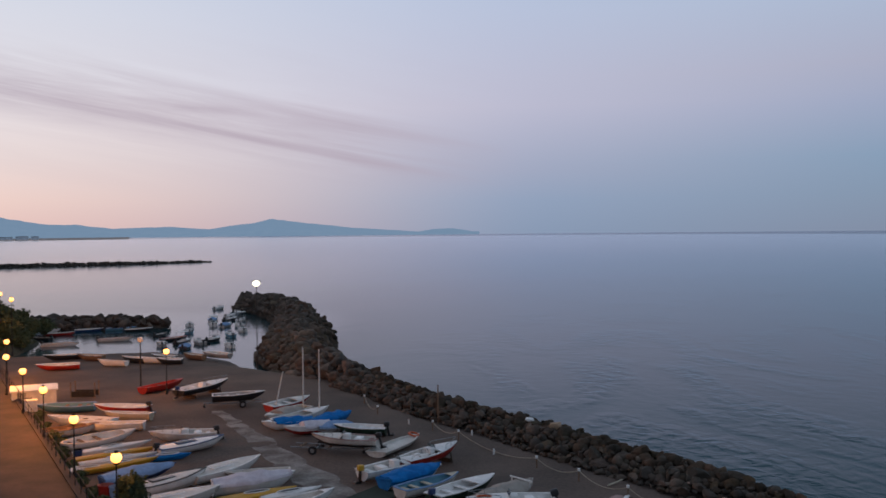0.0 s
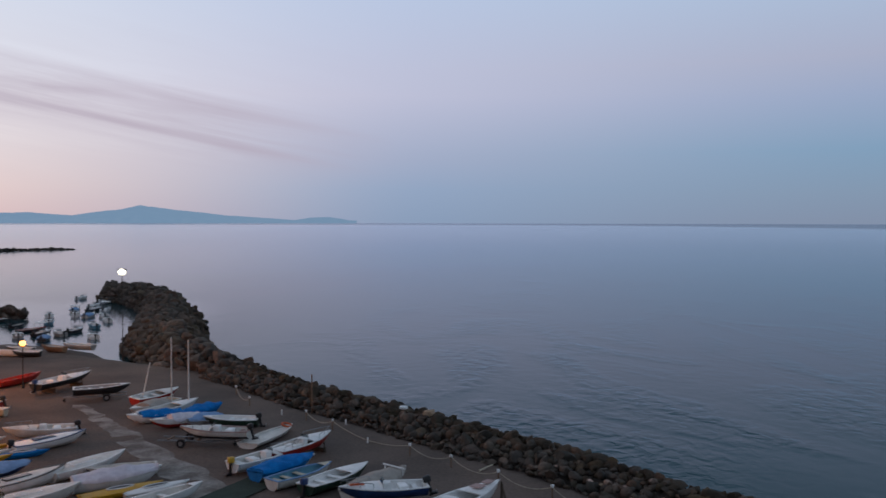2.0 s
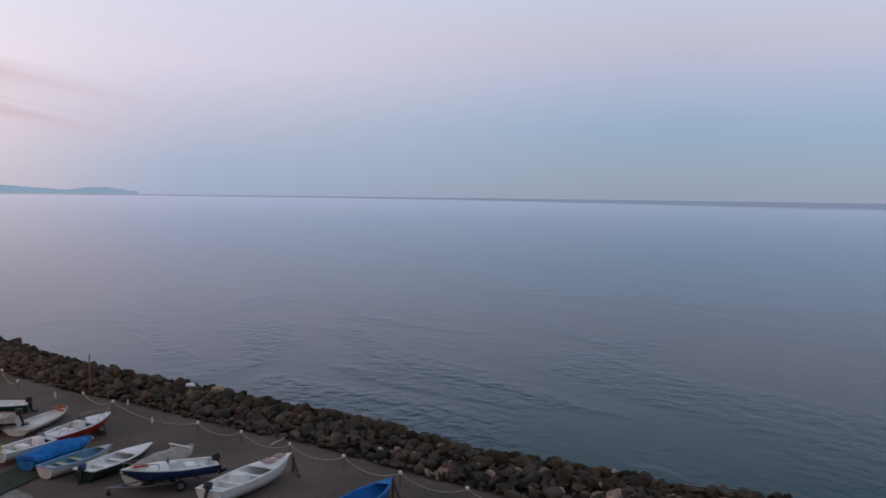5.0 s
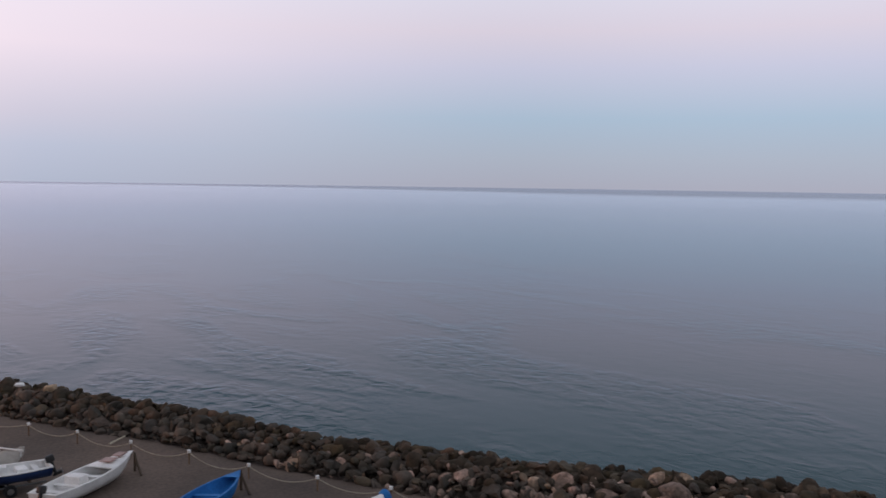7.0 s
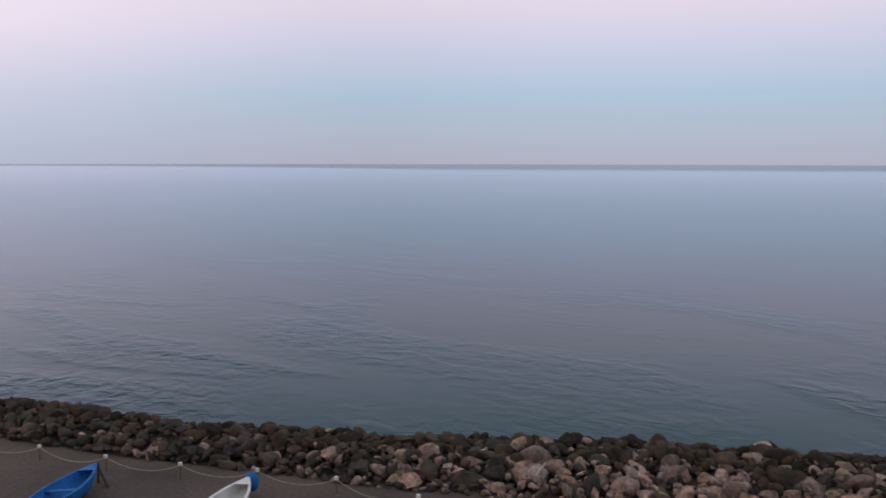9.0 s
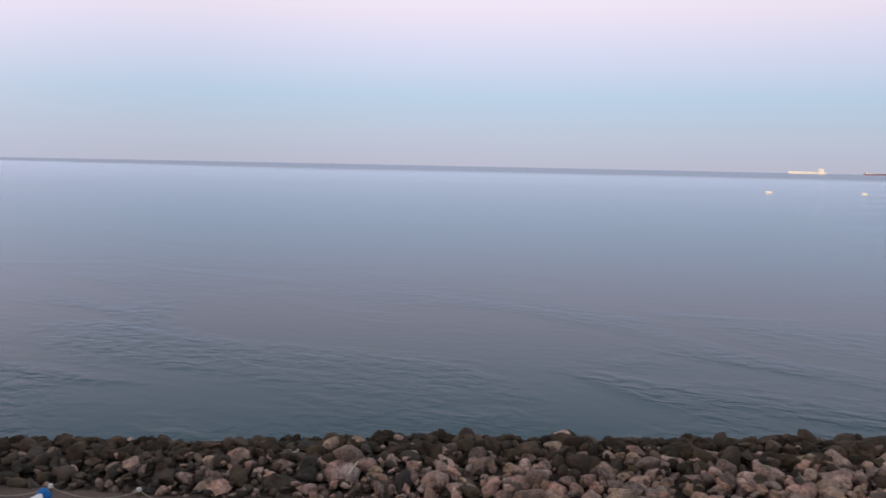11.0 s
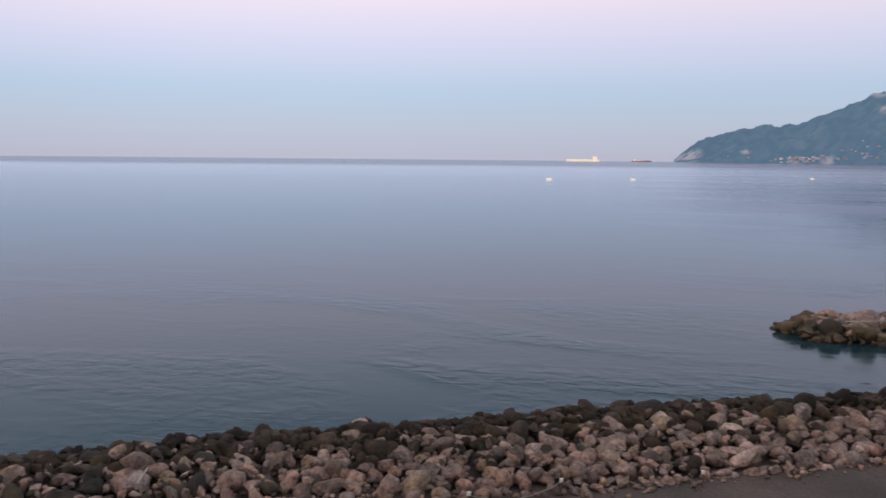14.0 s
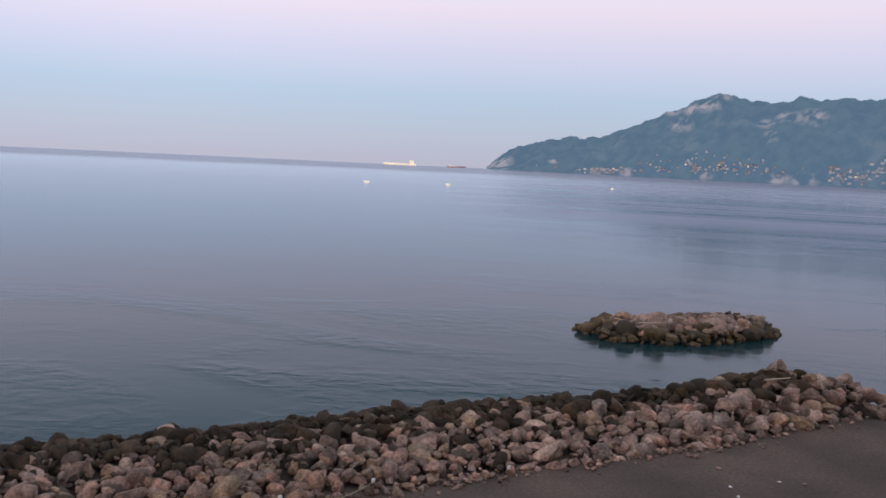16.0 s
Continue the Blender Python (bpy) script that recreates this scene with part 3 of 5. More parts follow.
mound("outer_breakwater", "thin dark rock breakwater lying far out on the water", [
    (-300, 385, -295, 396), (-218, 428, -214, 439), (-172, 453, -168, 462), (-133, 492, -131, 497)], (0.5, 0.3, 0.1, 0.0, -0.9), -1.2, 1.9, 0.9, 7, 0.85, (ROCK_GREY, ROCK_DARK))
mound("rock_islet", "small islet of pale boulders with ochre tide stains in the sea", [
    (88.5, 2.2, 89.5, 2.8), (84.5, -0.5, 94, 0), (84.8, -6.5, 97, -7), (88.5, -12.5, 99, -15), (95, -18, 96.5, -18.5)],
    (-1.0, -0.25, 0.15, 0.5, -1.0), -1.1, 1.1, 0.74, 8, 0.62, (ROCK_LIGHT_J, ROCK_TIDE), peak_at=0.55, category="islet", tide=-0.25, near=(0, 200))

for x, y, z, r, mt, lab in ((7.7, 60.9, 1.3, 0.55, ROCK_PALE, "ochre-tinted large boulder on the breakwater's crest"), (6.1, 62.9, 1.35, 0.40, WHITE, "white-painted flat stone among the boulders")):
    ob = new("boulder", BOULDERS[3].copy())
    ob.data.materials[0] = mt
    ob.matrix_world = pose(x, y, z, 10, 5, 40) @ Matrix.Diagonal((r, r * 0.8, r * (0.8 if mt is ROCK_PALE else 0.35), 1))
    tagged(ob, lab, "boulder")
ob = new("boulder", BOULDERS_LOW[2].copy())
ob.data.materials[0] = ROCK_DARK
ob.matrix_world = pose(-18.3, 141.5, -1.15, 8, 0, 20) @ Matrix.Diagonal((0.9, 0.6, 0.42, 1))
tagged(ob, "single dark boulder standing out of the water", "boulder")

# ---- far land and ships ----
def haze_material(name, low_col, high_col, patch_col, glow, glow_strength, scale, crags=None):
    """Distant backdrop: slopes with kilometres of blue evening air painted in as even emission."""
    m = bpy.data.materials.new(name)
    m.use_nodes = True
    t = m.node_tree
    bs = t.nodes["Principled BSDF"]
    co = t.nodes.new("ShaderNodeTexCoord").outputs["Object"]
    cols = []
    for sc, d in ((scale, 6.0), (scale * 4, 5.0)):
        n = t.nodes.new("ShaderNodeTexNoise")
        n.inputs["Scale"].default_value, n.inputs["Detail"].default_value = sc, d
        t.links.new(co, n.inputs["Vector"])
        cols.append(n.outputs[0])

    def ranged(v, lo, hi):
        r = t.nodes.new("ShaderNodeMapRange")
        r.inputs[1].default_value, r.inputs[2].default_value = lo, hi
        t.links.new(v, r.inputs[0])
        return r.outputs[0]

    def mix(f, a, c):
        n = t.nodes.new("ShaderNodeMix")
        n.data_type = "RGBA"
        t.links.new(f, n.inputs["Factor"])
        for sock, v in ((n.inputs[6], a), (n.inputs[7], c)):
            if isinstance(v, tuple):
                sock.default_value = (*v, 1)
            else:
                t.links.new(v, sock)
        return n.outputs[2]

    woods = mix(ranged(cols[1], 0.38, 0.62), low_col, high_col)
    both = t.nodes.new("ShaderNodeMath")
    both.operation = "MULTIPLY"
    t.links.new(ranged(cols[0], 0.52, 0.66), both.inputs[0])
    t.links.new(ranged(cols[1], 0.42, 0.6), both.inputs[1])
    if crags:
        spots = None
        for (cx, cy, cz), turn, r in crags:
            mp = t.nodes.new("ShaderNodeMapping")
            mp.vector_type = "TEXTURE"
            mp.inputs["Location"].default_value = (cx, cy, cz)
            mp.inputs["Rotation"].default_value = (0, 0, radians(turn))
            mp.inputs["Scale"].default_value = (r * 1.3, r * 5.0, r * 0.8)
            t.links.new(co, mp.inputs[0])
            ln = t.nodes.new("ShaderNodeVectorMath")
            ln.operation = "LENGTH"
            t.links.new(mp.outputs[0], ln.inputs[0])
            spot = ranged(ln.outputs["Value"], 1.35, 0.5)
            if spots is None:
                spots = spot
            else:
                top = t.nodes.new("ShaderNodeMath")
                top.operation = "MAXIMUM"
                t.links.new(spots, top.inputs[0])
                t.links.new(spot, top.inputs[1])
                spots = top.outputs[0]
        bare = t.nodes.new("ShaderNodeMath")
        bare.operation = "MULTIPLY"
        t.links.new(spots, bare.inputs[0])
        t.links.new(ranged(cols[1], 0.42, 0.57), bare.inputs[1])
        faint = t.nodes.new("ShaderNodeMath")
        faint.operation = "MULTIPLY_ADD"
        t.links.new(both.outputs[0], faint.inputs[0])
        faint.inputs[1].default_value = 0.10
        t.links.new(bare.outputs[0], faint.inputs[2])
        both = faint
    t.links.new(mix(both.outputs[0], woods, patch_col), bs.inputs["Base Color"])
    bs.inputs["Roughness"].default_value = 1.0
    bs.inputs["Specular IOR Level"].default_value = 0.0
    # the glow colour is air haze, laid over the whole slope as emission
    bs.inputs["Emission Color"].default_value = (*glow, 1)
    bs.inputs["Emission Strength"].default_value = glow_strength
    return m


FAR_HILL = haze_material("far_hills_blue_haze", (0.05, 0.09, 0.13), (0.06, 0.10, 0.14), (0.08, 0.11, 0.14), (0.175, 0.26, 0.37), 1.0, 0.004)
FLATLAND = haze_material("far_low_shore_haze", (0.05, 0.05, 0.045), (0.08, 0.075, 0.065), (0.15, 0.13, 0.11), (0.12, 0.12, 0.14), 1.0, 0.01)


def polar_land(name, az, ridge_el, d_shore, depth, rough, mat, label, category, rows=22, base=SEA - 0.5, shape=0.75):
    """Land round the bay: heights follow a skyline given as compass angle and elevation."""
    n = len(az)
    verts, faces = [], []
    for i in range(n):
        a, ds = radians(az[i]), d_shore[i]
        for j in range(rows):
            u = j / (rows - 1)
            d = ds + depth * u
            top = math.tan(radians(max(0.0, ridge_el[i]))) * (ds + depth) + 15
            h = top * u ** shape if u < 1 else top
            x, y = d * math.sin(a), d * math.cos(a)
            g = noise.ridged_multi_fractal(Vector((x * 0.0022, y * 0.0022, 1.0)), 0.9, 2.1, 5, 1.0, 2.0) - 1.0
            h += rough * g * top * math.sin(math.pi * min(1, u)) ** 0.8
            if 0 < u < 1:
                h += rough * 0.25 * top * noise.noise(Vector((x * 0.012, y * 0.012, 4.0))) * u
            h = min(h, math.tan(radians(max(0.0, ridge_el[i]))) * d + 14.5)
            verts.append((x, y, base + max(0.0, h) if u > 0 else base))
        verts.append(((ds + depth + 60) * math.sin(a), (ds + depth + 60) * math.cos(a), base))
    k = rows + 1
    for i in range(n - 1):
        for j in range(rows):
            q = i * k + j
            faces.append((q, q + 1, q + k + 1, q + k))
    me = bpy.data.meshes.new(name)
    me.from_pydata(verts, [], faces)
    me.polygons.foreach_set("use_smooth", [True] * len(faces))
    me.materials.append(mat)
    return tagged(new(name, me), label, category, kind="structure")


def skyline(az, pts, jag, seed):
    xs_, ys_ = zip(*pts)
    el = np.interp(az, xs_, ys_)
    wob = np.array([noise.fractal(Vector((a * 1.3, seed, 0)), 0.7, 2.2, 5) for a in az])
    return el + jag * wob * np.clip(el, 0, 1)


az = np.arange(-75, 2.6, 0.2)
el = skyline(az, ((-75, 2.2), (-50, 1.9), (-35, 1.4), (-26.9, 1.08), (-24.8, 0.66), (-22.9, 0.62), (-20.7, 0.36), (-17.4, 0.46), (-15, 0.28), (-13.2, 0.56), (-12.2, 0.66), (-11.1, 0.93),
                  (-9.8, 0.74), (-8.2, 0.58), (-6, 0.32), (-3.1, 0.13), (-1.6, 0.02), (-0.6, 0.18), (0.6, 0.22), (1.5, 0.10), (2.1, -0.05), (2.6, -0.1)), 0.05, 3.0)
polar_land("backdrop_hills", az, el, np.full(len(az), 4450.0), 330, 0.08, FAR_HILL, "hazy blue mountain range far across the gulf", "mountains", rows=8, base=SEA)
az = np.arange(-70, -19.7, 0.25)
el = np.interp(az, (-70, -25, -22.5, -21, -19.8), (0.02, 0.0, -0.08, -0.15, -0.3))
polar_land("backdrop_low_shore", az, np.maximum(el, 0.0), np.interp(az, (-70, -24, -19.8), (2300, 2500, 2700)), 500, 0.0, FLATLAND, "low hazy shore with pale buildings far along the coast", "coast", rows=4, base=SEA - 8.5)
az = np.arange(81.2, 128, 0.12)
el = skyline(az, ((81.2, -0.1), (81.5, 0.25), (82.2, 0.85), (83.2, 1.4), (85, 1.85), (86.1, 2.07), (88.2, 2.16), (89.4, 2.6), (90.7, 3.08), (92.0, 3.6), (92.4, 4.0), (93.0, 3.98), (94, 4.66), (95.5, 5.14), (96.3, 5.05),
                  (97.4, 4.72), (98.6, 4.62), (99.4, 4.75), (100.2, 5.0), (101.3, 4.85), (102.7, 4.92), (104.8, 4.95), (110, 5.6), (128, 7.0)), 0.16, 8.0)
cape_shore = np.interp(az, (81, 84, 93, 105, 128), (4450, 4250, 3650, 3200, 2300))


def on_cape(a, e):
    """The point of the headland's slope at compass angle a and elevation e."""
    ds, ridge = float(np.interp(a, az, cape_shore)), float(np.interp(a, az, el))
    top = math.tan(radians(ridge)) * (ds + 480) + 15
    u = min(1.0, max(0.02, (math.tan(radians(e)) * (ds + 300) + 15) / top)) ** (1 / 0.75)
    d = ds + 480 * u
    return d * math.sin(radians(a)), d * math.cos(radians(a)), 15 + math.tan(radians(e)) * d


CRAGS = [(on_cape(a, e), -a, r) for a, e, r in (
    (94.9, 4.4, 52), (94.0, 4.15, 34), (95.6, 4.7, 36), (92.7, 4.0, 30), (93.5, 3.1, 42), (98.4, 3.3, 26), (99.5, 3.65, 32), (100.8, 3.7, 44), (101.2, 3.4, 28), (98.7, 2.5, 28),
    (82.1, 0.25, 48), (81.6, 0.05, 34), (99.2, 0.0, 24), (100.2, 0.05, 28), (101.0, 0.05, 26), (88.4, 0.0, 24), (90.2, 0.0, 24), (85.5, 0.5, 18), (103.0, 0.1, 24), (95.0, 0.0, 20))]
CAPE = haze_material("hazed_wooded_limestone_cape", (0.010, 0.030, 0.027), (0.040, 0.062, 0.048), (0.44, 0.33, 0.27), (0.041, 0.086, 0.152), 1.0, 0.0045, CRAGS)
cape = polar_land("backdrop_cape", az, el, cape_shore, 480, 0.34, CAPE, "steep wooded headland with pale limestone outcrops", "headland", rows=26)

# plaster with a faint emission that paints in air haze and lifts the walls
HOUSE_WALL = material("far_house_plaster_haze_glow", (0.74, 0.79, 0.87), 0.9, scale=0.2, fine=1.0, bump=0.0, emit=0.03)
HOUSE_ROSE = material("far_rose_plaster_haze_glow", (0.62, 0.57, 0.58), 0.9, scale=0.2, fine=1.0, bump=0.0, emit=0.02)
HOUSE_ROOF = material("far_terracotta_roof", (0.22, 0.18, 0.17), 0.9, scale=0.2, fine=1.0, bump=0.0)


def house(x, y, z, yaw, w, d, h, tone, lit, plaster):
    root = empty("house", pose(x, y, z, 0, 0, yaw), tone, "house", "houses along the headland's shore")
    bm = bmesh.new()
    box(bm, 0, 0, h / 2 - 1.2, w, d, h + 2.4)
    part("wall", bm, plaster, root)
    bm = bmesh.new()
    v = [bm.verts.new(p) for p in ((-w * .54, -d * .54, h), (w * .54, -d * .54, h), (w * .54, d * .54, h), (-w * .54, d * .54, h), (-w * .3, 0, h + 2.4), (w * .3, 0, h + 2.4))]
    for f in ((0, 1, 5, 4), (2, 3, 4, 5), (1, 2, 5), (3, 0, 4), (3, 2, 1, 0)):
        bm.faces.new([v[i] for i in f])
    part("roof", bm, HOUSE_ROOF, root)
    if lit:
        bm = bmesh.new()
        box(bm, -w * 0.2, -d / 2 - 0.15, h * 0.5, w * 0.35, 0.3, 2.2)
        part("window", bm, HOUSELIGHT, root, "warmly lit window")


rng = random.Random(21)
for k in range(250):
    if k < 60:
        a, rise = rng.gauss(89.0, 1.0), abs(rng.gauss(0, 0.012))
    elif k < 150:
        a, rise = rng.gauss(95.2, 2.0), abs(rng.gauss(0.01, 0.035))
    elif k < 160:
        a, rise = rng.uniform(84, 99), rng.uniform(0.05, 0.12)
    else:
        a = rng.uniform(102.2, 108)
        rise = rng.uniform(0.0, 0.05 + 0.03 * (a - 102))
    a = min(109, max(84, a))
    i = int((a - 81.2) / 0.12)
    j = 1 + int(rise * 25)
    x, y, z = cape.data.vertices[i * 27 + j].co.lerp(cape.data.vertices[i * 27 + j + 1].co, rng.uniform(-0.5, 0.9))
    back = 1.0 - rng.uniform(0.001, 0.006)
    w = rng.choice((6, 7, 8, 10, 13)) if k >= 160 else rng.choice((5, 6, 7, 9, 13))
    rose = rng.random() < 0.45
    house(x * back, y * back, max(SEA + 2, z + rng.uniform(-4, 1)), -a + rng.uniform(-35, 35), w, 8, rng.uniform(3.0, 6.5), "rose-plastered house with terracotta roof above the shore" if rose else "pale plastered house with terracotta roof above the shore",
          abs(a - 87.6) < 0.5 or rng.random() < 0.03, HOUSE_ROSE if rose else HOUSE_WALL)

# pale paint with brightness added as emission; no deck lamps are modelled
SHIP_GLOW_WHITE = material("glowing_pale_ship_paint", (0.80, 0.74, 0.62), 0.6, scale=0.05, fine=0.3, bump=0.0, emit=0.5)
SHIP_RED = material("red_ship_paint", (0.75, 0.34, 0.31), 0.6, scale=0.05, fine=0.3, bump=0.0)


def ship(x, y, yaw, length, hull_mat, label, tall):
    root = empty("cargo_ship", pose(x, y, SEA, 0, 0, yaw), label, "ship")
    bm = bmesh.new()
    L, B, H = length / 2, length * 0.07, length * 0.055
    prof = ((-L, 0.8), (-L * 0.8, 1), (L * 0.75, 1), (L * 0.92, 0.6), (L, 0.03))
    lo = [bm.verts.new((px, s * B * w, -2)) for px, w in prof for s in (-1, 1)]
    hi = [bm.verts.new((px * 1.01, s * B * w, H + (H * 0.25 if px > L * 0.7 else 0))) for px, w in prof for s in (-1, 1)]
    for i in range(len(prof) - 1):
        for s in (0, 1):
            q = [lo[2 * i + s], lo[2 * i + 2 + s], hi[2 * i + 2 + s], hi[2 * i + s]]
            bm.faces.new(q if s == 0 else q[::-1])
        bm.faces.new((hi[2 * i], hi[2 * i + 2], hi[2 * i + 3], hi[2 * i + 1]))
    bm.faces.new((lo[0], hi[0], hi[1], lo[1]))
    part("hull", bm, hull_mat, root)
    bm = bmesh.new()
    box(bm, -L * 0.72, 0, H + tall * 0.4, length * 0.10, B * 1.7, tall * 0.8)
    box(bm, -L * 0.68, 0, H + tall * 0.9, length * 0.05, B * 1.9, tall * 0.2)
    part("bridge", bm, SHIP_GLOW_WHITE, root)
    bm = bmesh.new()
    tube(bm, (-L * 0.84, 0, H), (-L * 0.84, 0, H + tall), length * 0.018, length * 0.015, 10)
    part("funnel", bm, hull_mat, root)
    for k in range(5):
        bm = bmesh.new()
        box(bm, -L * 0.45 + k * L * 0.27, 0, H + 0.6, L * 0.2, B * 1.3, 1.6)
        part("hatch", bm, SHIP_GLOW_WHITE, root)


def polar(a, d):
    return d * math.sin(radians(a)), d * math.cos(radians(a))


ship(*polar(75.5, 4300), 180 - 75.5 + 6, 158, SHIP_GLOW_WHITE, "long pale cargo ship anchored near the horizon", 17)
ship(*polar(79.2, 4420), 180 - 79 + 180, 95, SHIP_RED, "low red cargo ship off the headland", 6)

for k in range(7):
    a = -27.6 + k * 0.42 + rng.uniform(-0.15, 0.15)
    x, y = polar(a, 2560)
    root = empty("building", pose(x, y, SEA + 4.0, 0, 0, -a), "pale low building on the far shore", "building", "buildings on the far shore")
    bm = bmesh.new()
    w, h = rng.uniform(10, 22), rng.uniform(4, 8)
    box(bm, 0, 0, h / 2, w, 14, h)
    part("wall", bm, HOUSE_WALL, root)
    bm = bmesh.new()
    box(bm, 0, 0, h + 0.6, w * 1.04, 15, 1.2)
    part("roof", bm, HOUSE_ROOF, root)

# ---- terrace under the viewpoint ----
bm = bmesh.new()
box(bm, 0, 0, 13.2, 2.4, 7.0, 0.4, bevel=0.03)
ob = link_mesh("floor_terrace", bm, CONCRETE)
ob.location = (-0.2, -3.1, 0)
tagged(ob, "plain concrete balcony slab high above the beach", "terrace", kind="structure")
wall_turn = Matrix.Rotation(radians(-30), 4, "Z")
bm = bmesh.new()
box(bm, 0, -4.6 - 0.6, 6.2, 300, 1.2, 14.4)
bmesh.ops.transform(bm, matrix=wall_turn, verts=bm.verts)
tagged(link_mesh("wall_retaining", bm, PLASTER), "high plain retaining wall above the beach", "wall", kind="structure")
bm = bmesh.new()
box(bm, 0, -4.6 - 40, 12.9, 300, 78, 0.8)
bmesh.ops.transform(bm, matrix=wall_turn, verts=bm.verts)
tagged(link_mesh("pavement_upper_road", bm, PAVING), "plain upper road behind the retaining wall", "road", kind="structure")

# ---- promenade ----
E0, E1 = Vector((-52.0, 100.5, 0)), Vector((-8.0, 28.5, 0))
way = (E1 - E0).normalized()
side = Vector((way.y, -way.x, 0)) * -1
if side.x > 0:
    side = -side
out = -side
PZ = 0.55


def strip(name, a0, a1, z0, z1, mat, label, category, bevel=0.02):
    """A slab along the promenade's edge, from a0 to a1 metres behind it."""
    bm = bmesh.new()
    L = (E1 - E0).length
    box(bm, 0, 0, (z0 + z1) / 2, L, abs(a1 - a0), z1 - z0, bevel=bevel)
    m = Matrix.Translation((E0 + E1) / 2 + side * (a0 + a1) / 2) @ Matrix.Rotation(math.atan2(way.y, way.x), 4, "Z")
    bmesh.ops.transform(bm, matrix=m, verts=bm.verts)
    return tagged(link_mesh(name, bm, mat), label, category, kind="structure")


strip("pavement", 0.45, 14.0, -1.5, PZ, PAVING, "red-brown paved seafront promenade under lamplight", "promenade")
strip("curb", 0.0, 0.45, -1.5, PZ + 0.10, PAVING, "worn concrete edge of the promenade", "kerb")

# railing along the promenade
rail = empty("railing", pose(0, 0, 0), "dark iron railing along the promenade's edge", "railing")
N = 44
for k in range(N + 1):
    p = E0 + (E1 - E0) * k / N + side * 0.2
    bm = bmesh.new()
    tube(bm, p + Vector((0, 0, PZ)), p + Vector((0, 0, PZ + 1.0)), 0.03, 0.025, 6)
    part("post", bm, IRON, rail)
for z in (0.5, 0.98):
    bm = bmesh.new()
    tube(bm, E0 + side * 0.2 + Vector((0, 0, PZ + z)), E1 + side * 0.2 + Vector((0, 0, PZ + z)), 0.025, n=6)
    part("rail", bm, IRON, rail)


def lamp_post(x, y, z0, h, glow, watts, color, label, cold=False):
    root = empty("street_lamp", pose(x, y, z0), label, "street lamp", "" if cold else "lamps along the seafront")
    bm = bmesh.new()
    tube(bm, (0, 0, 0), (0, 0, 0.5), 0.13, 0.09, 10)
    part("base", bm, IRON, root)
    bm = bmesh.new()
    tube(bm, (0, 0, 0.45), (0, 0, h - 0.3), 0.05, 0.035, 10)
    part("pole", bm, IRON, root)
    bm = bmesh.new()
    if cold:
        box(bm, 0, 0, h + 0.05, 0.9, 0.4, 0.12, bevel=0.03)
        part("lamp_head", bm, IRON, root)
        bm = bmesh.new()
        bmesh.ops.create_uvsphere(bm, u_segments=16, v_segments=10, radius=0.42, matrix=Matrix.Translation((0, -0.1, h - 0.2)) @ Matrix.Diagonal((1, 0.7, 0.8, 1)))
    else:
        tube(bm, (0, 0, h - 0.34), (0, 0, h - 0.26), 0.14, 0.16, 10)
        part("lantern_collar", bm, IRON, root)
        bm = bmesh.new()
        tube(bm, (0, 0, h + 0.24), (0, 0, h + 0.36), 0.16, 0.03, 10)
        part("lantern_cap", bm, IRON, root)
        bm = bmesh.new()
        bmesh.ops.create_uvsphere(bm, u_segments=16, v_segments=10, radius=0.27, matrix=Matrix.Translation((0, 0, h)))
    globe = part("globe", bm, glow, root, "glowing lamp glass", smooth=True)
    globe.visible_shadow = False
    if watts:
        ld = bpy.data.lights.new("lamp_light", "POINT")
        ld.energy, ld.color, ld.shadow_soft_size = watts, color, 0.25
        lo = new("lamp_light", ld)
        lo.parent = root
        lo.location = (0, 0, h)
    return root


WARM = (1.0, 0.31, 0.035)
SODIUM_LABEL = "dark iron street lamp with a glowing amber globe"
for x, y in ((-45.1, 90.0), (-39.5, 78.7), (-34.0, 70.4), (-28.4, 61.8), (-22.0, 51.8), (-16.1, 42.8)):
    lamp_post(x - 0.1, y, PZ, 4.0 - PZ, SODIUM, 220 if y < 55 else 1700, WARM, SODIUM_LABEL)
lamp_post(-26.0, 81.5, 0.0, 4.0, SODIUM, 500, WARM, "lit amber street lamp standing on the beach")
lamp_post(-53.9, 108.7, -0.1, 7.1, SODIUM, 900, WARM, SODIUM_LABEL)
lamp_post(-60.8, 119.5, 3.0, 4.0, SODIUM, 900, WARM, SODIUM_LABEL)
lamp_post(-20.8, 97.0, -0.1, 9.7, COLDLAMP, 900, (1.0, 0.92, 0.75), "tall harbour floodlight mast with a bright white lamp", cold=True)
# unlit lamp
root = empty("street_lamp", pose(-29.5, 84.6, 0), "unlit dark street lamp on the beach", "street lamp")
bm = bmesh.new()
tube(bm, (0, 0, 0), (0, 0, 4.6), 0.08, 0.05, 10)
part("pole", bm, IRON, root)
bm = bmesh.new()
bmesh.ops.create_uvsphere(bm, u_segments=14, v_segments=8, radius=0.26, matrix=Matrix.Translation((0, 0, 4.75)))
part("globe", bm, OFFWHITE, root, "unlit pale globe", smooth=True)

# ---- concrete launching ramp, matting ----
bm = bmesh.new()
rng = random.Random(4)
left, right = [], []
for k in range(60):
    t = k / 59
    c = Vector((-19.3, 73.5, 0)).lerp(Vector((-2.4, 42.0, 0)), t)
    w = 0.45 + 1.0 * min(1.0, t * 1.5)
    left.append(bm.verts.new((c.x - w - 0.5 * noise.noise(Vector((k * 0.23, 1.0, 0.0))) + rng.uniform(0, 0.3), c.y, -0.004)))
    right.append(bm.verts.new((c.x + w + 0.5 * noise.noise(Vector((k * 0.23, 7.0, 0.0))) + rng.uniform(0, 0.3), c.y, -0.004)))
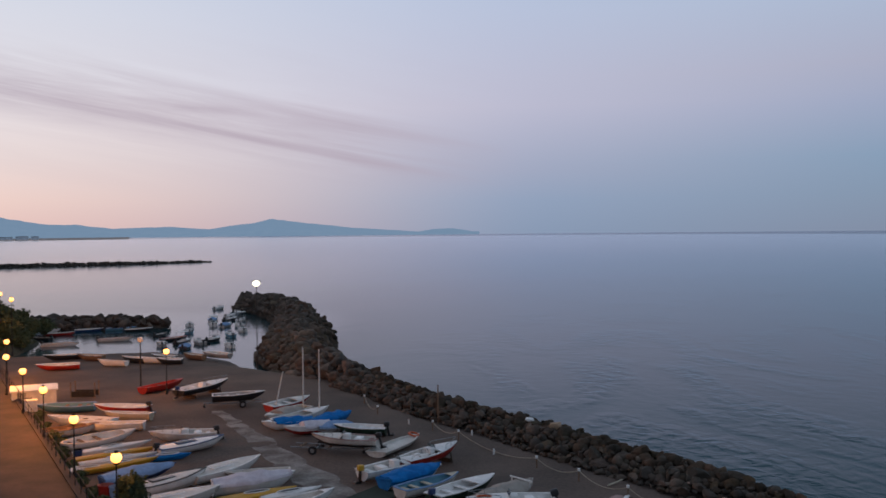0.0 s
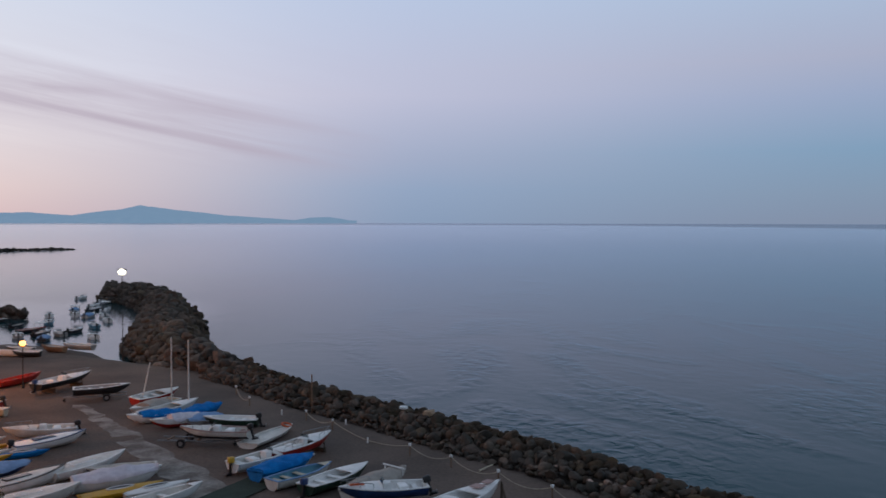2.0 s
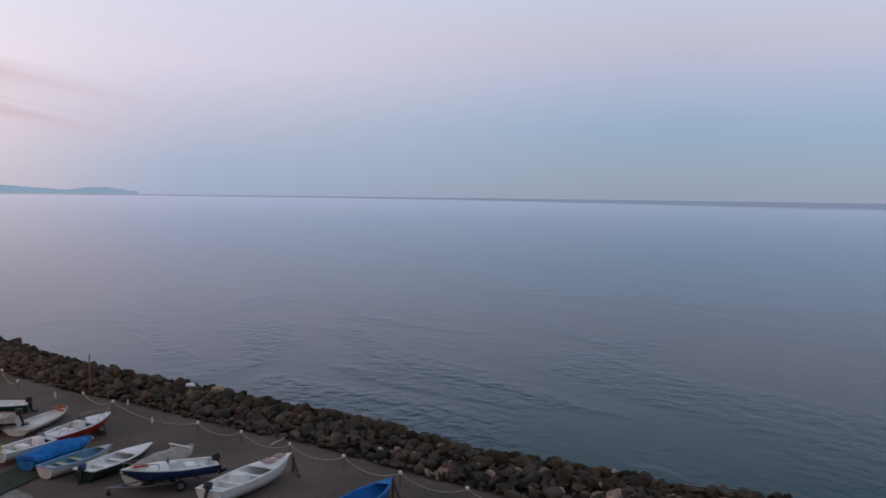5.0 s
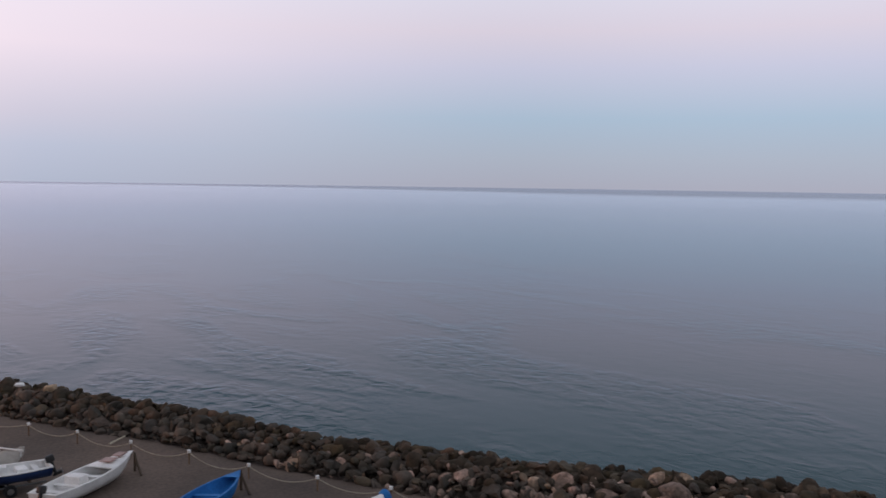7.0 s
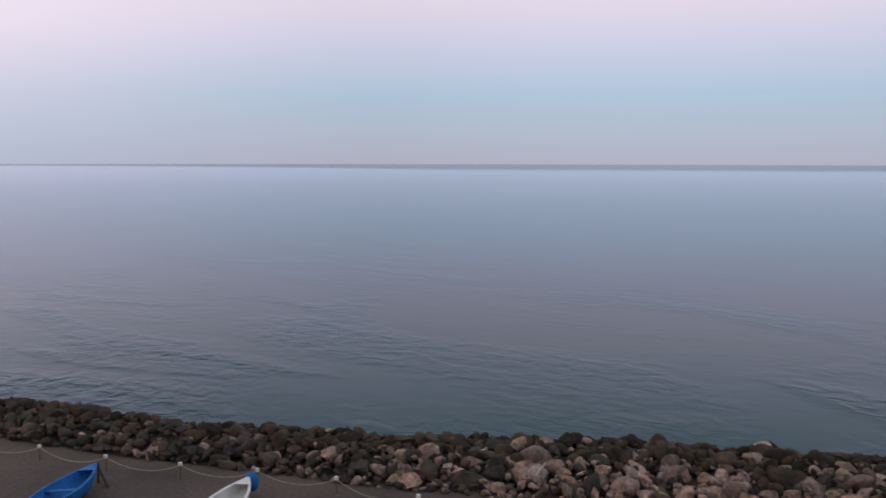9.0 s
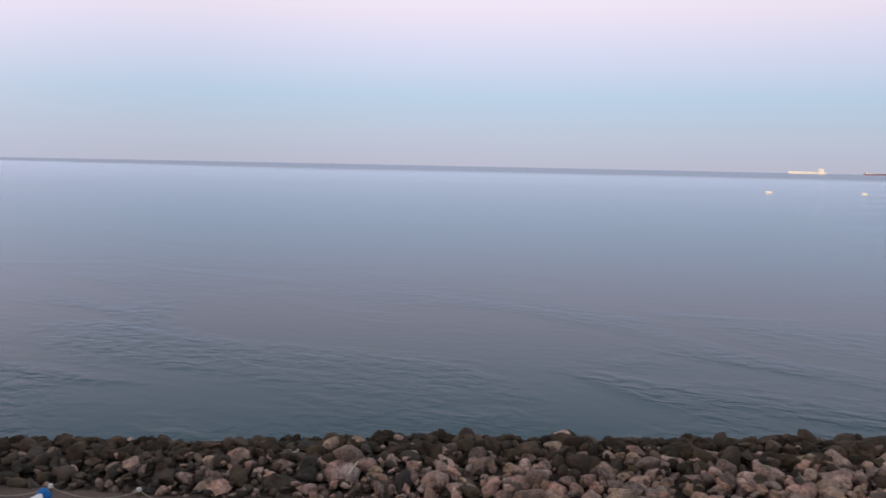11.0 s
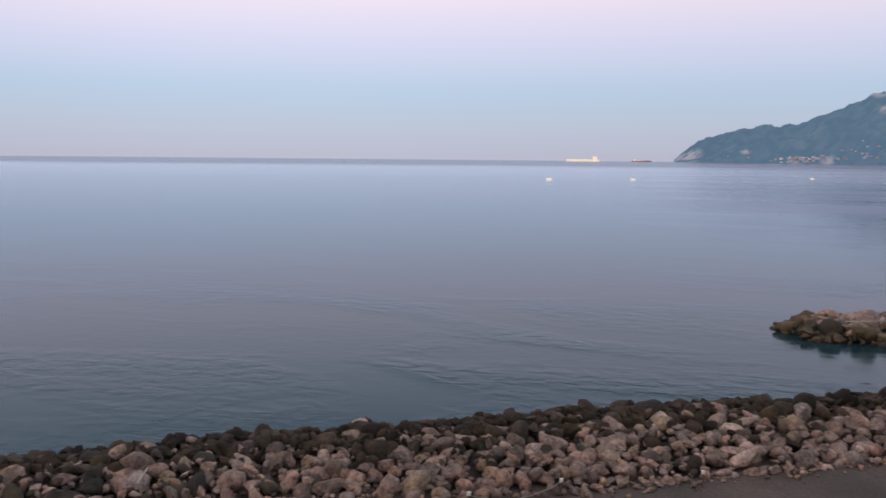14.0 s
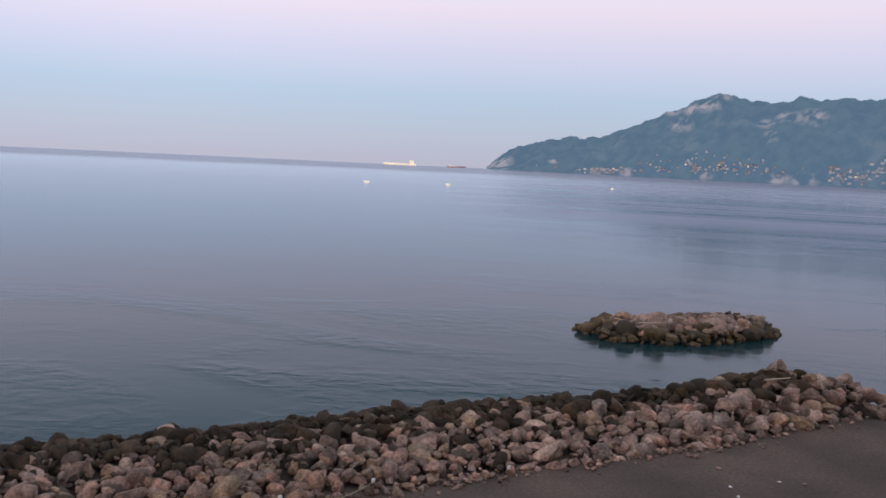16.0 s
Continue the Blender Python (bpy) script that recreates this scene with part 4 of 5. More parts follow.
faces = [bm.faces.new((left[k], left[k + 1], right[k + 1], right[k])) for k in range(59)]
ext = bmesh.ops.extrude_face_region(bm, geom=faces)
bmesh.ops.translate(bm, vec=(0, 0, -0.25), verts=[g for g in ext["geom"] if isinstance(g, bmesh.types.BMVert)])
bmesh.ops.recalc_face_normals(bm, faces=bm.faces)
tagged(link_mesh("pavement_ramp", bm, CONCRETE), "sand-strewn pale concrete launching strip on the beach", "ramp", kind="structure")
bm = bmesh.new()
box(bm, 0, 0, 0.05, 8.6, 2.2, 0.03, Matrix.Rotation(radians(56), 4, "Z"))
ob = tagged(link_mesh("ground_matting", bm, MATTING), "dark green matting unrolled over the sand", "matting")
ob.location = (-4.4, 48.6, 0)


# ---- shrubs and the overgrown bank ----
def leaf_cloud(bm, centre, radii, count, leaf, rng, skip=0.0):
    for _ in range(count):
        d = Vector((rng.gauss(0, 1), rng.gauss(0, 1), rng.gauss(0, 1))).normalized()
        lump = 0.8 + 0.35 * noise.noise(d * 2.2 + Vector(centre) * 0.7)
        p = Vector(centre) + Vector((d.x * radii[0], d.y * radii[1], d.z * radii[2])) * lump * rng.uniform(0.6, 1.02)
        a = Vector((rng.gauss(0, 1), rng.gauss(0, 1), rng.gauss(0, 1))).normalized()
        c = a.orthogonal().normalized()
        s = leaf * rng.uniform(0.6, 1.3)
        q = [bm.verts.new(p + a * s), bm.verts.new(p + c * s * 0.5), bm.verts.new(p - a * s), bm.verts.new(p - c * s * 0.5)]
        bm.faces.new(q)


def shrub(x, y, z, r, h, label, seed, count=900, leaf=0.12):
    rng = random.Random(seed)
    root = empty("shrub", pose(x, y, z), label, "shrub", "bushes on the bank" if "bank" in label else "")
    bm = bmesh.new()
    for k in range(5):
        a = k * 1.26
        tube(bm, (0.05 * math.cos(a), 0.05 * math.sin(a), -0.2), (0.5 * r * math.cos(a), 0.5 * r * math.sin(a), h * 0.55), 0.05, 0.02, 6)
    part("trunk", bm, BARK, root)
    bm = bmesh.new()
    leaf_cloud(bm, (0, 0, h * 0.55), (r, r, h * 0.5), count, leaf, rng)
    part("crown", bm, LEAF, root)


shrub(-15.9, 43.9, PZ, 0.95, 2.5, "rounded green shrub on the promenade beside a lamp", 1, 4600, 0.075)
xs2, ys2 = np.arange(-120, -50, 2.0), np.arange(92, 150, 2.0)
gx2, gy2 = np.meshgrid(xs2, ys2)
bank_h = (np.clip((-57.5 - gx2 - 0.20 * (gy2 - 112)) * 0.75, -2.5, 9.0) + 3.0) * np.clip((142 - gy2) / 14, 0, 1) - 3.3
bank_h += 0.5 * np.array([noise.noise(Vector((x * 0.2, y * 0.2, 9))) for x, y in zip(gx2.ravel(), gy2.ravel())]).reshape(gx2.shape)
bank = new("ground_bank", grid_mesh("ground_bank", xs2, ys2, bank_h))
bank.data.materials.append(EARTH)
tagged(bank, "dark overgrown bank at the end of the promenade", "bank", kind="structure")
rng = random.Random(9)
for k in range(56):
    y = rng.uniform(94, 140)
    x = -56.6 - 0.20 * (y - 112) - rng.uniform(0, 13)
    z = float(np.clip((-57.5 - x - 0.20 * (y - 112)) * 0.75, -2.5, 9.0) * np.clip((142 - y) / 14, 0, 1)) - 0.4
    shrub(x, y, z, rng.uniform(1.2, 2.2), rng.uniform(1.6, 3.2), "dark leafy bush on the overgrown bank", 50 + k, 420, 0.24)
for k in range(30):
    t = 0.40 + 0.020 * k + rng.uniform(-0.01, 0.01)
    p = E0 + (E1 - E0) * t - side * rng.uniform(0.25, 0.9)
    shrub(p.x, p.y, -0.05, rng.uniform(0.35, 0.7), rng.uniform(0.4, 0.8), "low dark weeds along the promenade's edge", 120 + k, 260, 0.10)

# ---- boats ----
def lerp(a, c, t):
    return a + (c - a) * t


class Lines:
    """Hull lines of a small boat: bow towards +x, keel at z 0."""

    def __init__(self, L, B, D, stern=0.78, pointed=False, flare=0.7, rise=0.38):
        self.L, self.B, self.D, self.stern, self.pointed, self.flare, self.rise = L, B, D, stern, pointed, flare, rise

    def half(self, s):
        if s < 0.42:
            q = math.sin(s / 0.42 * math.pi / 2)
            return self.B / 2 * (q ** 0.6 if self.pointed else lerp(self.stern, 1, q))
        return self.B / 2 * max(0.0, 1 - ((s - 0.42) / 0.58) ** 2.3)

    def sheer(self, s):
        return self.D * (0.86 + self.rise * max(0.0, s - 0.25) ** 1.7 + (0.15 * max(0, 0.2 - s) if self.pointed else 0))

    def keel(self, s):
        k = self.D * 0.75 * max(0.0, (s - 0.72) / 0.28) ** 2.2
        if self.pointed:
            k = max(k, self.D * 0.5 * max(0.0, (0.15 - s) / 0.15) ** 2)
        return k

    def x(self, s, z):
        return -self.L / 2 + self.L * s * 0.94 + self.L * 0.06 * s ** 3 * (z / max(0.01, self.D))

    def point(self, s, a, side, inset=0.0, floor=None):
        """a runs 0 at the keel to 1 at the gunwale."""
        ang = a * math.pi / 2
        hb = max(0.0, self.half(s) - inset)
        k, g = self.keel(s), self.sheer(s)
        z = k + (g - k) * (1 - math.cos(ang)) ** 0.85
        y = hb * math.sin(ang) ** self.flare
        if floor is not None and z < k + floor:
            z = k + floor if k + floor < g else g - 0.01
        return Vector((self.x(s, z), side * y, z))


def hull_bm(li, n=16, m=7, water=4):
    bm = bmesh.new()
    grid = []
    for i in range(n + 1):
        s = i / n
        grid.append([[bm.verts.new(li.point(s, j / m, sd)) for j in range(m + 1)] for sd in (1, -1)])
    for i in range(n):
        for sd in (0, 1):
            for j in range(m):
                q = [grid[i][sd][j], grid[i + 1][sd][j], grid[i + 1][sd][j + 1], grid[i][sd][j + 1]]
                f = bm.faces.new(q if sd == 1 else q[::-1])
                f.material_index = 1 if j < water else 0
                f.smooth = True
    f = bm.faces.new(grid[0][0] + grid[0][1][::-1])
    bmesh.ops.remove_doubles(bm, verts=bm.verts, dist=0.004)
    return bm


def liner_bm(li, inset=0.07, floor=0.30, n=14, m=5):
    bm = bmesh.new()
    rows = []
    for i in range(n + 1):
        s = 0.02 + 0.93 * i / n
        r = [bm.verts.new(li.point(s, j / m, -1, inset, floor)) for j in range(m, 0, -1)]
        r += [bm.verts.new(li.point(s, j / m, 1, inset, floor)) for j in range(1, m + 1)]
        rows.append(r)
    for a, c in zip(rows, rows[1:]):
        for j in range(len(a) - 1):
            bm.faces.new((a[j], c[j], c[j + 1], a[j + 1])).smooth = True
    bm.faces.new(rows[0][::-1])
    return bm


def gunwale_bm(li, n=18, over=0.035, inn=0.09, thick=0.05):
    bm = bmesh.new()
    ring = [(i / n, 1) for i in range(n + 1)] + [(i / n, -1) for i in range(n, -1, -1)]
    loops = []
    for s, sd in ring:
        hb, z = li.half(s), li.sheer(s)
        x = li.x(s, z)
        yo, yi = hb + over, max(0.0, hb - inn)
        xo = x + (over if s > 0.98 else 0) - (over if s < 0.02 else 0)
        xi = x - (inn if s > 0.93 else 0) + (inn if s < 0.02 else 0)
        loops.append([bm.verts.new((xo, sd * yo, z - thick * 0.6)), bm.verts.new((xo, sd * yo, z + thick * 0.4)), bm.verts.new((xi, sd * yi, z + thick * 0.4)), bm.verts.new((xi, sd * yi, z - thick * 0.6))])
    for k in range(len(loops)):
        a, c = loops[k], loops[(k + 1) % len(loops)]
        for j in range(4):
            try:
                bm.faces.new((a[j], c[j], c[(j + 1) % 4], a[(j + 1) % 4]))
            except ValueError:
                pass
    bmesh.ops.recalc_face_normals(bm, faces=bm.faces)
    return bm


def deck_bm(li, s0, s1, camber, drop=0.0, n=10, m=6, seed=None, sag=0.0, skirt=0.0):
    """A surface from gunwale to gunwale between two stations."""
    bm = bmesh.new()
    rows = []
    for i in range(n + 1):
        s = lerp(s0, s1, i / n)
        hb, z = li.half(s) + (0.05 if skirt else -0.02), li.sheer(s) + 0.03 - drop
        row = []
        for j in range(-m, m + 1):
            v = j / m
            zz = z + camber * (1 - v * v) * (0.35 + 0.65 * math.sin(math.pi * min(1, max(0.05, s)))) * min(1.0, hb / (li.B / 2) + 0.1)
            p = Vector((li.x(s, z), v * hb, zz))
            if seed is not None:
                p.z += sag * noise.noise(Vector((p.x * 1.6 + seed, p.y * 2.0, seed))) * (1 - v * v * 0.5)
            row.append(p)
        if skirt:
            row = [row[0] + Vector((0, -0.02, -skirt * (1 + 0.5 * noise.noise(Vector((s * 9, seed or 0, 1)))))) ] + row + [row[-1] + Vector((0, 0.02, -skirt * (1 + 0.5 * noise.noise(Vector((s * 9, seed or 0, 5))))))]
        rows.append([bm.verts.new(p) for p in row])
    for a, c in zip(rows, rows[1:]):
        for j in range(len(a) - 1):
            bm.faces.new((a[j], c[j], c[j + 1], a[j + 1])).smooth = True
    bm.faces.new(rows[0][::-1])
    if skirt:
        bm.faces.new(rows[-1])
    return bm


def outboard(parent, x, z, mat=None, tilt=25):
    m = Matrix.Translation((x, 0, z)) @ Matrix.Rotation(radians(tilt), 4, "Y")
    bm = bmesh.new()
    box(bm, -0.20, 0, 0.26, 0.42, 0.28, 0.36, bevel=0.09)
    bmesh.ops.transform(bm, matrix=m, verts=bm.verts)
    eng = part("outboard_motor", bm, mat or BLACK, parent, "outboard motor cowling")
    bm = bmesh.new()
    box(bm, -0.22, 0, -0.28, 0.16, 0.12, 0.72, bevel=0.03)
    box(bm, -0.30, 0, -0.62, 0.46, 0.10, 0.12, bevel=0.03)
    box(bm, -0.30, 0, -0.50, 0.34, 0.24, 0.02)
    bmesh.ops.transform(bm, matrix=m, verts=bm.verts)
    part("leg", bm, BLACK, eng)
    bm = bmesh.new()
    for k in range(3):
        box(bm, -0.55, 0.09 * math.cos(k * 2.09), -0.62 + 0.09 * math.sin(k * 2.09), 0.03, 0.1, 0.1)
    bmesh.ops.transform(bm, matrix=m, verts=bm.verts)
    part("propeller", bm, STEEL, eng)


def lifebuoy(parent, p, r=0.34, mat=None):
    bm = bmesh.new()
    n, k = 18, 6
    ring = [[bm.verts.new((math.cos(a) * (r + 0.07 * math.cos(b)), math.sin(a) * (r + 0.07 * math.cos(b)), 0.07 * math.sin(b))) for b in [2 * math.pi * j / k for j in range(k)]] for a in [2 * math.pi * i / n for i in range(n)]]
    for i in range(n):
        for j in range(k):
            bm.faces.new((ring[i][j], ring[(i + 1) % n][j], ring[(i + 1) % n][(j + 1) % k], ring[i][(j + 1) % k])).smooth = True
    bmesh.ops.transform(bm, matrix=Matrix.Translation(p) @ Matrix.Rotation(radians(18), 4, "X"), verts=bm.verts)
    part("lifebuoy", bm, mat or ORANGE, parent, "orange ring lifebuoy")


boat_count = [0]


def boat(label, x, y, yaw, L, B=None, D=0.72, hull=None, bottom=None, inside=None, rim=None, kind="open", z=0.0, motor=None, cover=None, cover_from=0.0, cover_to=0.97,
         mast=0.0, mast_lean=0.0, mast_at=0.0, buoy=None, list_deg=None, group="boats drawn up on the beach", pointed=False, deck=None, seats=3, seat_mat=None, hoop=False):
    boat_count[0] += 1
    k = boat_count[0]
    rng = random.Random(500 + k)
    hull, rim = hull or WHITE, rim or hull or WHITE
    bottom, inside = bottom or hull, inside or OFFWHITE
    B = B or L * 0.36
    if list_deg is None:
        list_deg = rng.uniform(-5, 5)
    li = Lines(L, B, D, pointed=pointed, stern=0.78 if kind != "flat" else 0.9, rise=0.34 if kind != "flat" else 0.12)
    lift = abs(math.sin(radians(list_deg))) * B * 0.1
    root = empty("boat", pose(x, y, z + lift - 0.02, list_deg, 0, yaw), label, "boat", group)
    part("hull", hull_bm(li), [hull, bottom], root)
    part("gunwale", gunwale_bm(li), rim, root)
    full = cover is not None and cover_from <= 0.02 and cover_to > 0.9
    if not full and kind not in ("kayak", "decked"):
        part("lining", liner_bm(li), inside, root)
    if kind == "decked":
        part("deck", deck_bm(li, 0.02, 0.975, 0.07, drop=0.05, n=16), deck or OFFWHITE, root)
        bm = bmesh.new()
        box(bm, -L * 0.08, 0, li.sheer(0.4) + 0.07, L * 0.30, B * 0.30, 0.08, bevel=0.03)
        well = part("cockpit_coaming", bm, rim, root)
        bm = bmesh.new()
        box(bm, -L * 0.08, 0, li.sheer(0.4) + 0.09, L * 0.27, B * 0.22, 0.06, bevel=0.02)
        part("hatch_board", bm, inside, well)
    elif kind == "kayak":
        part("deck", deck_bm(li, 0.01, 0.98, 0.10, n=16), deck or hull, root)
        bm = bmesh.new()
        for i in range(14):
            a = 2 * math.pi * i / 14
            c = 2 * math.pi * (i + 1) / 14
            tube(bm, (-0.1 + 0.75 * math.cos(a), 0.24 * math.sin(a), li.sheer(0.4) + 0.15), (-0.1 + 0.75 * math.cos(c), 0.24 * math.sin(c), li.sheer(0.4) + 0.15), 0.03, n=5)
        rim_ob = part("cockpit_rim", bm, WHITE, root)
        # closed black disc on the deck, painted in for the shade of the opening
        bm = bmesh.new()
        bmesh.ops.create_cone(bm, cap_ends=True, segments=16, radius1=1, radius2=1, depth=0.04, matrix=Matrix.Translation((-0.1, 0, li.sheer(0.4) + 0.125)) @ Matrix.Diagonal((0.72, 0.22, 1, 1)))
        part("cockpit", bm, BLACK, root, "black disc painting the shaded cockpit opening")
    elif not full:
        spots = [0.3, 0.52, 0.14, 0.7][:seats]
        for s in spots:
            hb = li.half(s) - 0.06
            bm = bmesh.new()
            box(bm, li.x(s, li.D), 0, li.sheer(s) - 0.17, 0.28, hb * 2, 0.045, bevel=0.01)
            part("thwart", bm, seat_mat or (WOOD if kind == "open" and k % 3 == 0 else rim), root)
        s0 = {"open": 0.84, "speed": 0.55, "flat": 0.88, "sail": 0.62}.get(kind, 0.84)
        part("foredeck", deck_bm(li, s0, 0.985, 0.06 if kind != "speed" else 0.12), deck or (rim if kind == "open" else hull), root)
    if kind == "speed" and not full:
        bm = bmesh.new()
        box(bm, -L * 0.03, 0, li.sheer(0.45) - 0.02, 0.45, 0.6, 0.5, bevel=0.07)
        con = part("console", bm, WHITE, root, "white helm console")
        bm = bmesh.new()
        box(bm, -L * 0.03 + 0.22, 0, li.sheer(0.45) + 0.33, 0.02, 0.6, 0.24, Matrix.Rotation(radians(-25), 4, "Y"))
        part("windscreen", bm, clear, con)
        bm = bmesh.new()
        box(bm, -L * 0.22, 0, li.sheer(0.3) - 0.1, 0.5, 0.8, 0.26, bevel=0.06)
        part("helm_seat", bm, seat_mat or WHITE, root)
        bm = bmesh.new()
        pts = [Vector((li.x(s, li.D), sd * max(0.02, li.half(s) - 0.06), li.sheer(s) + 0.32)) for s, sd in ((0.66, -1), (0.8, -1), (0.92, -1), (0.985, 0), (0.92, 1), (0.8, 1), (0.66, 1))]
        for p, q in zip(pts, pts[1:]):
            tube(bm, p, q, 0.018, n=5)
        for p in pts:
            tube(bm, p, p - Vector((0, 0, 0.3)), 0.014, n=5)
        part("bow_rail", bm, STEEL, root)
    if cover is not None:
        part("cover", deck_bm(li, cover_from, cover_to, 0.32 if full else 0.26, n=18, m=7, seed=k * 3.7, sag=0.14, skirt=0.16), cover, root, "fitted cloth cover over the boat")
    if motor:
        outboard(root, -L / 2 + 0.10, li.sheer(0) - 0.08, motor, rng.uniform(4, 20))
    if mast:
        bm = bmesh.new()
        base = Vector((mast_at, 0, li.D * 0.45))
        tube(bm, base, base + Vector((mast_lean, 0, mast)), 0.065, 0.045, 8)
        part("mast", bm, OFFWHITE, root, "bare pale mast")
    if hoop:
        bm = bmesh.new()
        hx_, hz_ = li.x(0.8, li.D), li.sheer(0.8)
        for sd in (-1, 1):
            tube(bm, (hx_, sd * 0.62, hz_ - 0.1), (hx_, sd * 0.62, hz_ + 0.3), 0.04, n=6)
        tube(bm, (hx_, -0.75, hz_ + 0.3), (hx_, 0.75, hz_ + 0.3), 0.05, n=6)
        part("hoop", bm, WHITE, root, "white tubular frame")
    if buoy is not None:
        lifebuoy(root, (li.x(buoy, li.D), 0, li.sheer(buoy) + 0.10))
    return root


def trailer(x, y, yaw, L):
    root = empty("boat_trailer", pose(x, y, 0, 0, 0, yaw), "rusty galvanised boat trailer on the sand", "trailer", "boat trailers")
    for s in (-1, 1):
        bm = bmesh.new()
        tube(bm, (-L * 0.45, s * 0.55, 0.38), (L * 0.25, s * 0.5, 0.38), 0.045, n=6)
        tube(bm, (L * 0.25, s * 0.5, 0.38), (L * 0.62, 0, 0.38), 0.045, n=6)
        part("side_rail", bm, STEEL, root)
        wheel_z = 0.27
        bm = bmesh.new()
        tube(bm, (-L * 0.1, s * 0.82 - 0.09, wheel_z), (-L * 0.1, s * 0.82 + 0.09, wheel_z), 0.29, n=18)
        tyre = part("wheel", bm, RUBBER, root)
        bm = bmesh.new()
        tube(bm, (-L * 0.1, s * 0.82 - 0.1, wheel_z), (-L * 0.1, s * 0.82 + 0.1, wheel_z), 0.15, n=12)
        part("rim", bm, STEEL, tyre)
    bm = bmesh.new()
    tube(bm, (-L * 0.1, -0.8, 0.27), (-L * 0.1, 0.8, 0.27), 0.04, n=6)
    part("axle", bm, STEEL, root)
    for q in (-0.3, 0.12):
        bm = bmesh.new()
        box(bm, L * q, 0, 0.44, 0.12, 1.1, 0.08)
        part("bunk", bm, WOOD, root)
    bm = bmesh.new()
    tube(bm, (L * 0.6, 0, 0.38), (L * 0.6, 0, 0.1), 0.03, n=6)
    tube(bm, (L * 0.6, -0.05, 0.11), (L * 0.6, 0.05, 0.11), 0.11, n=12)
    part("jockey_wheel", bm, RUBBER, root)


def cradle(x, y, yaw, h, L):
    root = empty("boat_cradle", pose(x, y, 0, 0, 0, yaw), "rough dark timber cradle under a boat", "cradle", "cradles under the boats")
    for q in (-0.28, 0.24):
        bm = bmesh.new()
        box(bm, L * q, 0, h * 0.45, 0.18, 1.3, h * 0.9, bevel=0.02)
        part("bearer", bm, BARK, root)
        for sd in (-1, 1):
            bm = bmesh.new()
            tube(bm, (L * q, sd * 0.75, -0.02), (L * q, sd * 0.6, h + 0.38), 0.055, 0.045, 6)
            part("post", bm, BARK, root)


# beach, seaward group
boat("small red dinghy with white deck and leaning bare mast", -13.3, 74.4, 52, 4.6, hull=RED, bottom=WHITE, inside=OFFWHITE, rim=WHITE, kind="sail", mast=3.0, mast_lean=0.65, mast_at=-1.5, list_deg=4, deck=OFFWHITE)
boat("white wooden boat with tan interior and tall mast", -12.8, 70.2, -118, 5.2, hull=OFFWHITE, inside=CREAM, mast=5.2, mast_at=-2.3, list_deg=0, cover=TARP_BEIGE, cover_from=0.3, cover_to=0.75)
boat("long white sailing dinghy with a bare mast", -11.3, 69.2, 52, 5.6, B=1.7, hull=WHITE, kind="sail", mast=5.2, mast_at=1.85, list_deg=0, deck=WHITE, seats=1)
boat("white boat under a bright blue tarpaulin", -12.0, 66.6, -155, 4.0, B=1.6, hull=WHITE, cover=TARP_BLUE, cover_from=0.02, cover_to=0.78)
boat("narrow boat wholly covered with blue tarpaulin", -8.8, 67.8, 50, 4.2, B=1.5, hull=BLUE, cover=TARP_BLUE)
boat("white open boat with red stem and waterline", -9.9, 65.0, -150, 4.4, hull=WHITE, bottom=RED, inside=WHITE, rim=WHITE, cover=TARP_WHITE, cover_from=0.2, cover_to=0.7)
boat("small boat under a faded light blue cloth", -8.3, 65.2, -140, 2.8, B=1.3, D=0.6, hull=GREYPAINT, cover=TARP_SKY)
boat("dark green open boat with white rim and outboard motor", -6.3, 64.4, 172, 4.0, B=1.6, hull=GREEN, bottom=BLACK, inside=WHITE, rim=WHITE, motor=BLACK, list_deg=0)
boat("white and rose motorboat with dark bottom on a trailer", -6.8, 59.2, 168, 4.7, B=1.75, hull=OFFWHITE, bottom=BLACK, inside=OFFWHITE, rim=PINK, kind="speed", z=0.46, motor=BLACK, list_deg=0, deck=OFFWHITE)
trailer(-8.3, 59.4, -12, 4.8)
boat("flat grey-white skiff with an orange lifebuoy at its bow", -3.2, 60.3, 62, 5.8, B=1.75, D=0.45, hull=OFFWHITE, inside=OFFWHITE, kind="flat", buoy=0.88, list_deg=-3, seats=2)
boat("red-hulled motorboat with white deck pointing seawards", -0.9, 55.8, 50, 5.2, B=1.7, hull=RED, inside=OFFWHITE, rim=WHITE, kind="speed", z=0.3, list_deg=0, deck=WHITE)
cradle(-0.9, 55.8, 50, 0.3, 5.2)
boat("white motorboat with red stripe and orange outboard", -3.0, 53.7, 40, 5.2, B=1.7, hull=WHITE, bottom=OFFWHITE, rim=WHITE, inside=OFFWHITE, kind="speed", z=0.1, motor=YELLOW, list_deg=0, deck=WHITE)
boat("boat hidden under a bulging blue tarpaulin", -1.9, 51.7, 42, 4.4, B=1.8, D=0.8, hull=BLUE, bottom=OFFWHITE, cover=TARP_BLUE)
boat("teal and cream open boat with blue interior", -0.9, 50.0, 40, 4.3, B=1.6, hull=OFFWHITE, bottom=OFFWHITE, inside=TEAL, rim=TARP_SKY, deck=CREAM, seat_mat=CREAM)
boat("white open boat with dark green bottom and outboard", 1.1, 49.2, 45, 5.0, B=1.75, hull=GREEN, bottom=GREEN, inside=WHITE, rim=WHITE, kind="sail", motor=NAVY, list_deg=-2, deck=WHITE)
boat("beige covered boat with white stern rail", 3.3, 47.9, 50, 5.2, B=1.8, hull=OFFWHITE, cover=TARP_BEIGE, list_deg=3, hoop=True)
